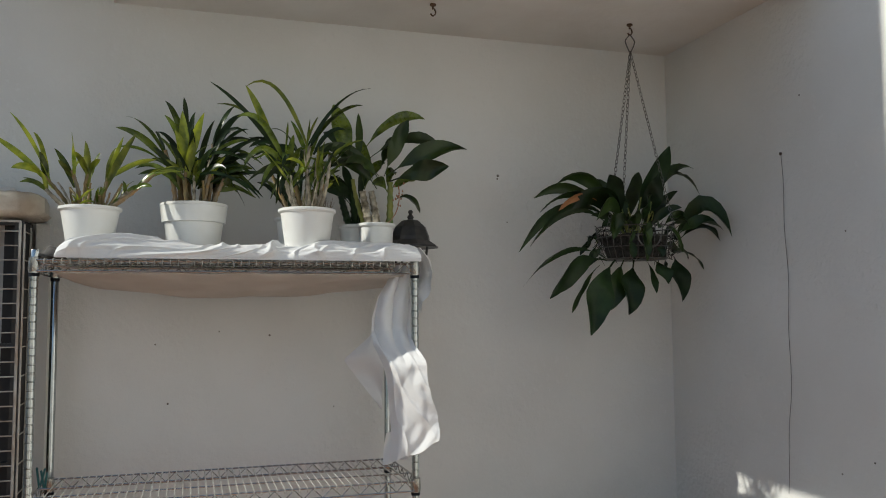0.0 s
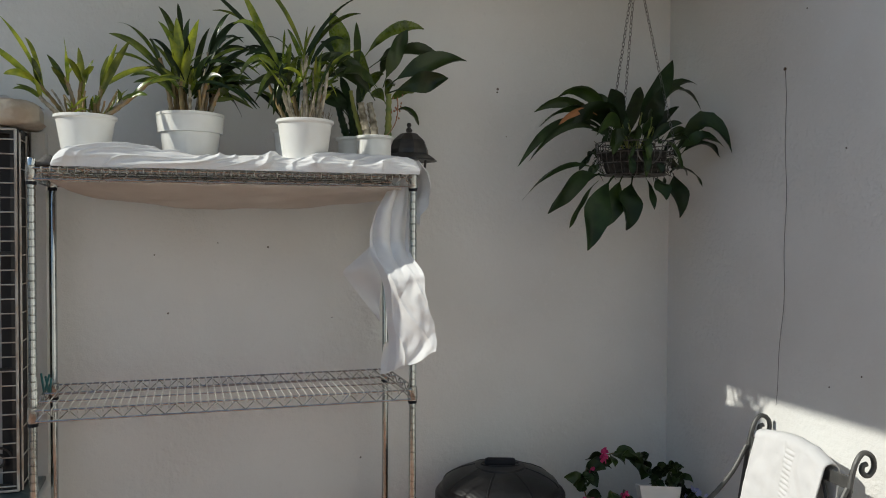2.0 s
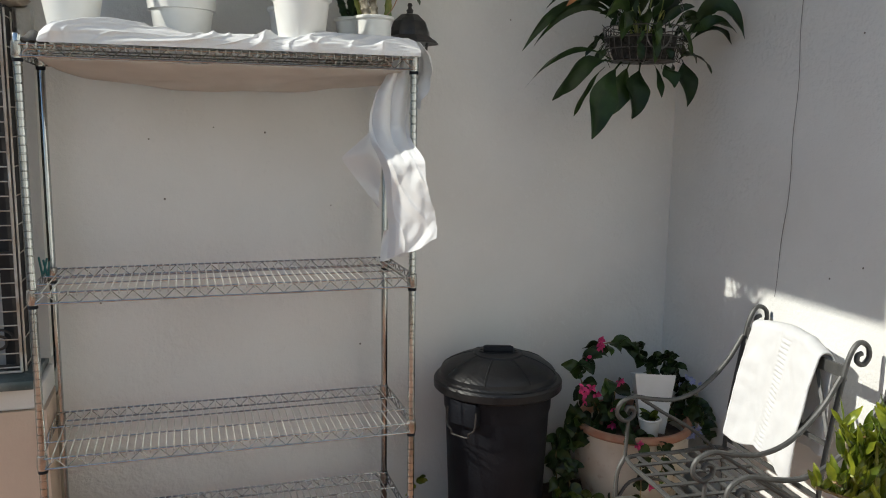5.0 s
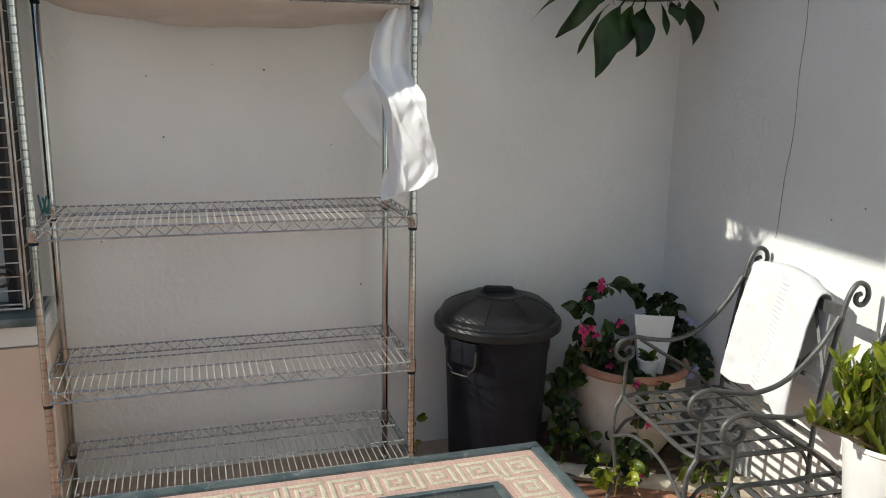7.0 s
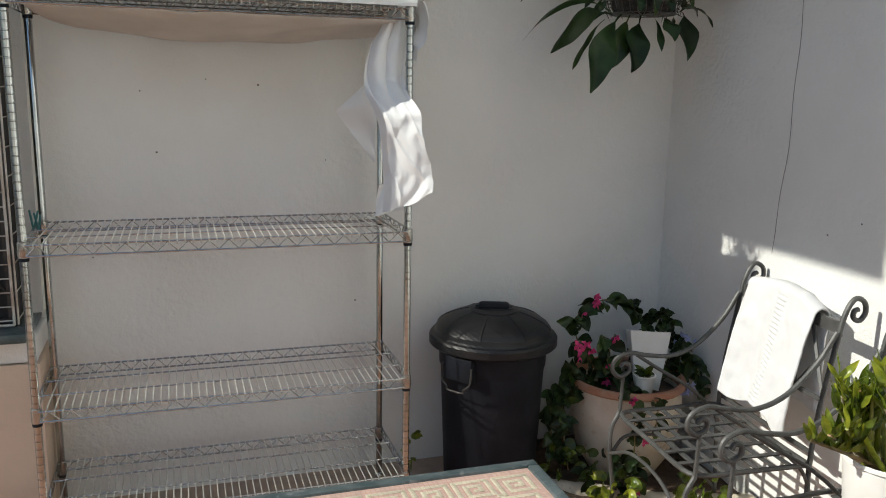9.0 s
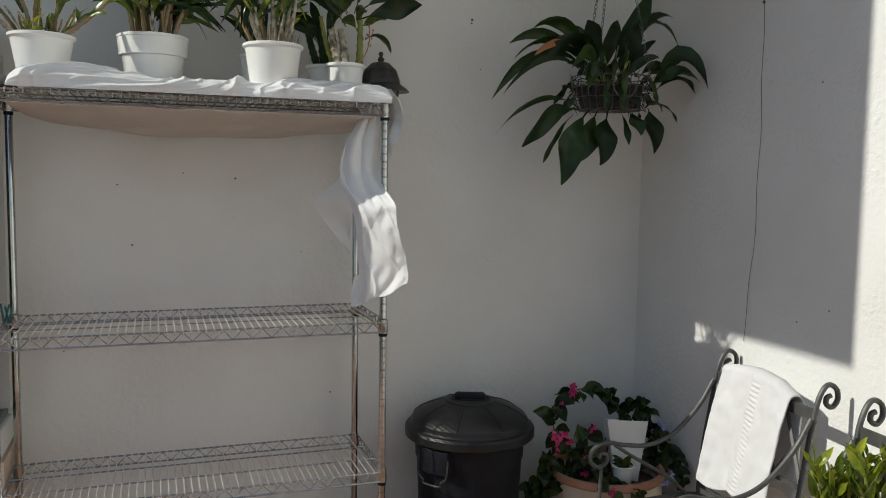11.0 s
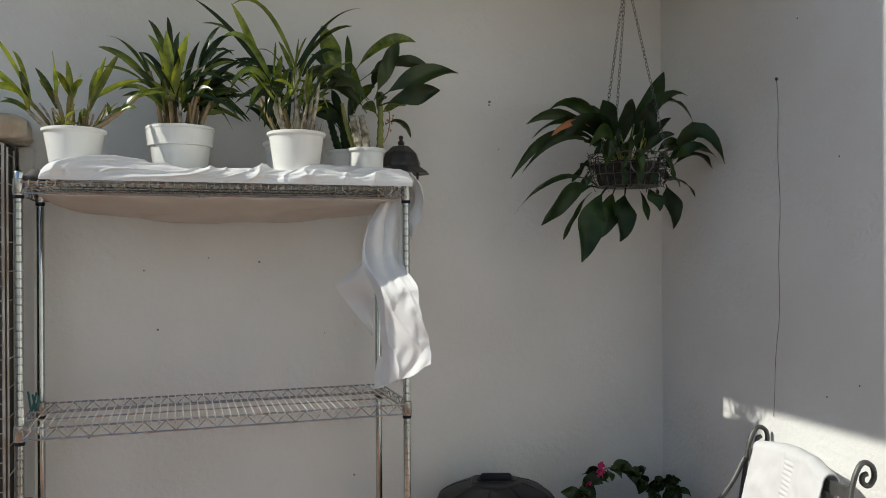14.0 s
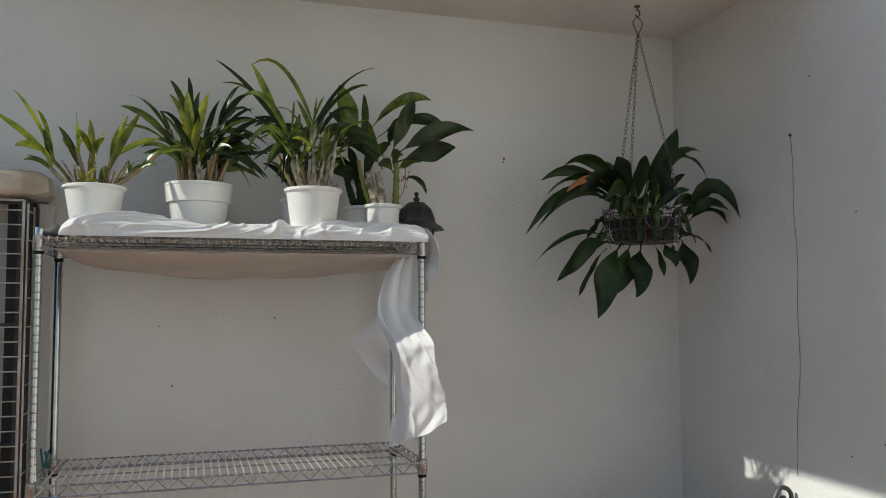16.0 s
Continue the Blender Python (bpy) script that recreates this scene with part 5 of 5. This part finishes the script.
def planter():
    rng = random.Random(21)
    p = thing("planter", "large cream glazed terracotta pot with a bare chipped rim", "plant pot", (2.20, 0.20, 0.0))
    part("body", Geo().lathe([(0.005, 0), (0.125, 0), (0.135, 0.01), (0.19, 0.10), (0.225, 0.22), (0.232, 0.33), (0.230, 0.395), (0.218, 0.395), (0.215, 0.33), (0.005, 0.30)], 56), M_GLAZE, p)
    part("rim", Geo().lathe([(0.224, 0.392), (0.238, 0.394), (0.245, 0.401), (0.245, 0.414), (0.238, 0.424), (0.222, 0.424), (0.214, 0.41), (0.214, 0.384)], 56, close=True), M_TERRA, p, "bare terracotta rim")
    part("soil", Geo().lathe([(0.216, 0.36), (0.12, 0.375), (0.002, 0.38)], 32), M_SOIL, p)
    b = thing("bougainvillea", "trailing bougainvillea with dark leaves and pink bracts growing in the planter", "plant", (2.20, 0.20, 0.38))

    def vine(keys, n, size=0.05, pink=0, mat=M_LEAF_DARK):
        pts = smooth_path(keys, 6)
        st = part("stem", Geo().tube(pts, 0.0028, 5), M_CANE, b)
        for i in range(n):
            q = pts[int((i + rng.random()) / n * (len(pts) - 1))]
            d = Vector((rng.uniform(-1, 1), rng.uniform(-1, 0.3), rng.uniform(-1.1, 0.5))).normalized()
            part("leaf", leaf_geo(q, q + d * size * rng.uniform(0.8, 1.4), 0.008, size * rng.uniform(0.7, 1.0), rng.uniform(-35, 35), "oval", rng), rng.choice([mat, M_LEAF_DEEP]), st, smooth=180)
        for i in range(pink):
            q = pts[int(rng.uniform(0.2, 1) * (len(pts) - 1))] + Vector((rng.uniform(-0.03, 0.03), -0.03, rng.uniform(-0.03, 0.03)))
            for j in range(5):
                d = Vector((rng.uniform(-1, 1), rng.uniform(-1, 0.2), rng.uniform(-1, 1))).normalized()
                part("bract", leaf_geo(q, q + d * 0.024, 0.003, 0.017, rng.uniform(-30, 30), "oval", rng), M_PINK, st, smooth=180)
    vine([(-0.05, 0.0, 0), (-0.17, 0.05, 0.12), (-0.235, 0.03, 0.26), (-0.18, 0.06, 0.325), (-0.06, 0.1, 0.345), (0.04, 0.12, 0.33), (0.10, 0.13, 0.28), (0.16, 0.14, 0.22)], 40, 0.062, 4)
    vine([(0.06, 0.06, 0), (0.14, 0.08, 0.10), (0.20, 0.06, 0.19), (0.24, 0.04, 0.15)], 34, 0.055)
    vine([(0.10, 0.06, 0), (0.22, 0.02, 0.05), (0.28, -0.05, 0.09), (0.29, -0.1, 0.05)], 24, 0.055)
    vine([(-0.10, 0.0, 0), (-0.20, -0.02, 0.15), (-0.27, -0.04, 0.21)], 8, 0.06, 6)
    vine([(-0.02, 0.02, 0), (-0.08, 0.0, 0.10), (-0.10, -0.02, 0.2), (-0.16, -0.05, 0.24)], 12, 0.06, 2)
    vine([(0, 0, 0), (-0.10, -0.05, 0.08), (-0.13, -0.06, 0.14)], 14, 0.055, 1)
    vine([(0.02, 0.05, 0), (0.10, 0.10, 0.12), (0.17, 0.10, 0.22)], 14, 0.06)
    vine([(0.05, 0.0, 0), (0.16, 0.0, 0.06), (0.22, -0.02, 0.14), (0.24, -0.04, 0.17)], 16, 0.055)
    vine([(0.05, 0.0, 0), (0.2, -0.04, 0.03), (0.27, -0.1, 0.02), (0.28, -0.14, -0.06)], 16, 0.05)
    vine([(-0.06, -0.10, 0), (-0.10, -0.22, 0.03), (-0.11, -0.27, -0.1), (-0.12, -0.29, -0.22), (-0.13, -0.30, -0.33)], 20, 0.065, 3)
    vine([(-0.08, -0.08, 0), (-0.02, -0.26, 0.02), (-0.04, -0.29, -0.12)], 8, 0.05)
    vine([(-0.14, 0.02, 0), (-0.26, 0.0, 0.06), (-0.34, -0.02, 0.0), (-0.36, -0.04, -0.12), (-0.34, -0.06, -0.26)], 36, 0.06)
    vine([(-0.14, -0.02, 0), (-0.29, -0.02, 0.0), (-0.31, -0.06, -0.14), (-0.30, -0.10, -0.30)], 24, 0.06)
    for q0, n in (((0.25, -0.02, 0.19), 16), ((0.18, -0.17, 0.02), 24)):
        head = part("flower_head", Geo().lathe([(0.001, -0.012), (0.006, -0.004), (0.004, 0.008), (0.001, 0.01)], 8, Matrix.Translation(q0)), M_GREEN_STEM, b, "pale blue flower cluster")
        for i in range(n):
            q = Vector(q0) + Vector((rng.gauss(0, 0.018), rng.gauss(0, 0.014), rng.gauss(0, 0.014)))
            for j in range(4):
                d = Vector((rng.uniform(-1, 1), rng.uniform(-0.8, 0.1), rng.uniform(-1, 1))).normalized()
                part("petal", leaf_geo(q, q + d * 0.015, 0.001, 0.010, 0, "oval", rng), M_BLUE, head, smooth=180)
    # square white pot and a small round one inside the planter
    s = thing("square_pot", "tapered square white plastic pot standing in the planter", "plant pot", (2.280, 0.172, 0.0), -24)
    sq = Geo()

    def tap(a, z):
        back = 0.22 * (z - 0.372)
        return [(x, y + back, z - (0.26 * y if z > 0.5 else 0.0)) for x, y in ((-a, -a), (a, -a), (a, a), (-a, a))]
    sq.add(tap(0.046, 0.372) + tap(0.082, 0.600) + tap(0.077, 0.600) + tap(0.042, 0.380),
           [(0, 1, 5, 4), (1, 2, 6, 5), (2, 3, 7, 6), (3, 0, 4, 7), (4, 5, 9, 8), (5, 6, 10, 9), (6, 7, 11, 10), (7, 4, 8, 11), (8, 9, 13, 12), (9, 10, 14, 13), (10, 11, 15, 14), (11, 8, 12, 15), (3, 2, 1, 0)])
    part("pot", sq, M_WHITE_PL, s, smooth=0)
    part("soil", Geo().box((-0.060, -0.025, 0.520), (0.060, 0.095, 0.545)), M_SOIL, s)
    for i in range(26):
        q = Vector((rng.uniform(-0.02, 0.07), rng.uniform(0.0, 0.07), 0.585))
        st = q + Vector((rng.uniform(0.0, 0.06), rng.uniform(-0.02, 0.05), rng.uniform(0.01, 0.10)))
        part("leaf", leaf_geo(st, st + Vector((rng.uniform(-0.05, 0.05), rng.uniform(-0.05, 0.02), rng.uniform(-0.03, 0.03))), 0.008, 0.034, rng.uniform(-40, 40), "oval", rng), rng.choice([M_LEAF_DARK, M_LEAF_DEEP]), s, smooth=180)
    sm = thing("small_pot", "small pale plastic pot with a sprouting cutting standing in the planter", "plant pot", (2.215, 0.085, 0.375))
    part("pot", pot_geo(0.046, 0.088, 0.032, 0.008), M_WHITE_PL, sm)
    part("soil", Geo().lathe([(0.002, 0.066), (0.034, 0.066), (0.02, 0.076), (0.002, 0.078)], 20), M_SOIL, sm)
    for i in range(7):
        a = rng.uniform(0, 6.28)
        part("leaf", leaf_geo((0, 0, 0.075), (0.045 * math.cos(a), 0.045 * math.sin(a), 0.09 + rng.uniform(0, 0.05)), 0.01, 0.026, 10, "oval", rng), rng.choice([M_LEAF_DARK, M_LEAF]), sm, smooth=180)


planter()

# soil bed and its kerb
bed = Geo()
bed.sheet(lambda u, v: (1.80 + 0.735 * u, -0.16 + 0.16 * (1 - u) + (0.685 - 0.16 * (1 - u)) * v, 0.02 + 0.012 * noise.noise((u * 9, v * 9, 0))), 40, 40)
tagged(new("ground", bed.mesh("ground", M_SOIL, 180)), "dark soil of the corner bed", "ground", kind="structure")


def kerb():
    pts = smooth_path([(1.80, 0.11, 0.015), (1.98, 0.01, 0.015), (2.15, -0.09, 0.015), (2.32, -0.17, 0.015), (2.53, -0.24, 0.015)], 10)
    g = Geo()
    n = len(pts)

    def f(u, v):
        i = min(n - 1, int(u * (n - 1)))
        q = pts[i]
        a = math.pi * v
        r = 0.045 + 0.008 * noise.noise((q.x * 12, v * 3, 1))
        return (q.x + 0.5 * r * math.cos(a), q.y - r * math.cos(a) * 1.2, max(-0.005, -0.004 + 1.2 * r * math.sin(a) + 0.004 * noise.noise((q.x * 30, v * 9, 3))))
    g.sheet(f, n - 1, 12)
    tagged(new("kerb", g.mesh("kerb", M_KERB, 180)), "worn cream painted masonry kerb round the bed", "kerb", kind="structure")


kerb()


def ground_plants():
    rng = random.Random(33)
    for at, n, sz, mats, spread in (((1.99, -0.02, 0.02), 26, 0.05, [M_LEAF_DEEP, M_LEAF_DARK], 0.10), ((1.975, -0.13, 0.0), 24, 0.055, [M_LEAF_YEL, M_LEAF_YEL, M_LEAF], 0.06), ((2.30, -0.25, 0.0), 20, 0.055, [M_LEAF, M_LEAF], 0.08),
                                    ((1.86, 0.12, 0.02), 18, 0.045, [M_LEAF, M_LEAF_DARK], 0.08), ((1.33, 0.42, 0.0), 8, 0.03, [M_LEAF, M_LEAF_YEL], 0.03)):
        w = thing("weed_clump", "low leafy green plant growing beside the kerb", "plant", at)
        st = part("stem", Geo().tube([(0, 0, 0), (0.005, 0.0, 0.06)], 0.003, 5), M_GREEN_STEM, w)
        for i in range(n):
            a, r, z = rng.uniform(0, 6.28), rng.uniform(0.2, 1) * spread, rng.uniform(0.02, 0.16)
            q = Vector((r * math.cos(a), r * math.sin(a), z))
            d = Vector((math.cos(a), math.sin(a) - 0.4, rng.uniform(-0.5, 0.5))).normalized()
            part("leaf", leaf_geo(q, q + d * sz, 0.008, sz * 0.8, rng.uniform(-30, 30), "oval", rng), rng.choice(mats), w, smooth=180)


ground_plants()

# ---- orchid on the near chair ----


def chair_orchid():
    rng = random.Random(5)
    p = thing("potted_orchid", "yellow-green cane orchid in a tall white pot on the chair", "potted plant", (2.225, -1.10, 0.4275))
    h = 0.222
    part("pot", pot_geo(0.125, h, 0.095, 0.014), M_WHITE_PL, p, "white plastic flower pot")
    part("soil", Geo().lathe([(0.002, h - 0.03), (0.107, h - 0.03), (0.05, h - 0.014), (0.002, h - 0.012)], 32), M_SOIL, p)
    def leafy(q0, q1, r, n, low, mat):
        c = cane(p, q0, q1, r, mat, rng, knots=8)
        for j in range(n):
            t = low + (1.02 - low) * j / (n - 1)
            q = q0.lerp(q1, t)
            ang = 2.4 * j + rng.uniform(-0.5, 0.5)
            d = Vector((math.cos(ang), 0.8 * math.sin(ang), 0.25 + 1.2 * rng.random() + 0.7 * t)).normalized()
            g = leaf_geo(q, q + d * rng.uniform(0.055, 0.085), rng.uniform(-0.004, 0.012), rng.uniform(0.020, 0.028), rng.uniform(-60, 60), "oval", rng)
            part("leaf", g, rng.choice([M_LEAF, M_LEAF_YEL]), c, smooth=180)
    for i in range(22):
        a = -1 + 2 * (i + 0.5) / 26
        q0 = Vector((a * 0.075, rng.uniform(-0.07, 0.06), h - 0.02))
        q1 = q0 + Vector((a * 0.11 + rng.uniform(-0.02, 0.02), rng.uniform(-0.07, 0.05), rng.uniform(0.13, 0.25)))
        leafy(q0, q1, rng.uniform(0.006, 0.010), rng.randint(5, 7), rng.uniform(0.74, 0.84), rng.choice([M_GREEN_STEM, M_BULB, M_SHEATH, M_LEAF_YEL]))
    for k in range(6):
        q0 = Vector((-0.06, -0.02 + 0.02 * (k % 3), h - 0.02))
        leafy(q0, Vector((-0.27 + 0.024 * k, -0.03 * (k % 3), h + 0.075 + 0.026 * k)), 0.006, 13, 0.5, rng.choice([M_GREEN_STEM, M_CANE]))
    part("stake", Geo().tube([(-0.045, -0.06, h - 0.03), (-0.047, -0.06, h + 0.17)], 0.0022, 6), M_WHITE_PL, p, "white support stake")


chair_orchid()

# ---- small things ----


def small_things():
    rng = random.Random(8)
    nail = thing("cable", "thin grey cable hanging from a nail on the wall", "cable", (WALL_X - 0.004, -0.227, 2.245))
    pts = [(0, 0.012 * math.sin(z * 3.1) + 0.004 * math.sin(z * 17) + 0.03 * max(0, -z - 0.9) ** 1.0 * 2, z) for z in np.linspace(0, -1.24, 50)]
    part("wire", Geo().tube(pts, 0.0009, 5), M_WIRE_DK, nail)
    part("nail", Geo().lathe([(0.0005, -0.003), (0.006, -0.003), (0.006, 0.0), (0.0025, 0.001), (0.0025, 0.012), (0.0005, 0.012)], 10, Matrix.Rotation(radians(90), 4, "Y")), M_RUST, nail)
    peg = thing("clothes_peg", "teal plastic clothes pegs clipped to the wire shelf", "peg", (-0.01, 0.33, 1.108))
    for k in range(4):
        a = rng.uniform(-0.25, 0.25)
        part("peg", Geo().box((-0.004 + k * 0.007 - 0.01, -0.006, -0.02), (0.002 + k * 0.007 - 0.01, 0.006, 0.055 - 0.006 * k), Matrix.Rotation(a, 4, "Y"), bevel=0.002), M_CLIP, peg)
    for x, z, r in ((1.705, 2.249, 0.006), (1.703, 2.235, 0.004), (0.378, 1.334, 0.004), (0.749, 1.583, 0.004), (1.117, 0.728, 0.004), (1.745, 2.05, 0.003), (0.33, 1.555, 0.003), (0.56, 1.60, 0.0025), (0.86, 1.02, 0.003), (1.0, 1.30, 0.0025), (0.14, 0.95, 0.0035)):
        n = thing("nail_hole", "small dark nail hole in the plaster", "nail hole", (x, WALL_Y, z))
        part("hole", Geo().lathe([(0.0004, -0.0022), (r * 0.6, -0.002), (r, -0.0005), (r * 0.9, 0.001), (0.0004, 0.001)], 10, Matrix.Rotation(radians(-90), 4, "X")), M_CHIP, n)


small_things()


def east_spots():
    for y, z in ((-0.33, 2.44), (-0.52, 1.93), (-0.46, 1.12), (-0.60, 1.18)):
        n = thing("nail_hole", "small dark chip in the plaster of the cable wall", "nail hole", (WALL_X, y, z))
        part("hole", Geo().lathe([(0.0004, -0.0022), (0.002, -0.002), (0.0035, -0.0005), (0.003, 0.001), (0.0004, 0.001)], 10, Matrix.Rotation(radians(90), 4, "Y")), M_CHIP, n)


east_spots()


def fallen_leaves():
    rng = random.Random(12)
    for x, y in ((0.30, 0.20), (0.52, 0.12), (0.55, 0.24), (0.83, 0.30), (0.95, 0.15), (0.20, 0.34), (1.28, 0.30), (2.02, -0.30), (1.75, -0.20)):
        f = thing("fallen_leaf", "curled dry brown leaf lying on the tiled floor", "leaf", (x, y, 0.002), rng.uniform(0, 360))
        part("blade", leaf_geo((-0.035, 0, 0.002), (0.035, 0.0, 0.003), 0.006, 0.022, 85, "oval", rng), M_LITTER, f, smooth=180)


fallen_leaves()


def rag():
    r = thing("rag", "small dark grey rag tucked on the corner of the shelf", "rag", (0.035, 0.10, 1.842))
    part("cloth", Geo().sheet(lambda u, v: ((u - 0.5) * 0.07, (v - 0.5) * 0.20, 0.004 + 0.036 * math.sin(math.pi * u) * math.sin(math.pi * v) ** 0.6 + 0.006 * noise.noise((u * 4, v * 6, 0)) * math.sin(math.pi * u)), 14, 20), M_RAG, r, smooth=180, thick=0.003)


rag()

# ---- floor tiles ----
tile = Geo().box((-0.145, -0.145, -0.02), (0.145, 0.145, 0), bevel=0.004).mesh("tile", M_TILE, 40)
for i in range(-6, 9):
    for j in range(-10, 2):
        x, y = i * 0.30 + 0.12, j * 0.30 + 0.22
        if x + 0.145 < WALL_X and y + 0.145 < WALL_Y and not (x > 1.85 and y > 0.1):
            o = part("tile", tile, None, ground)
            o.location = (x, y, 0.0005 * ((i * 7 + j * 3) % 4) - 0.0015)
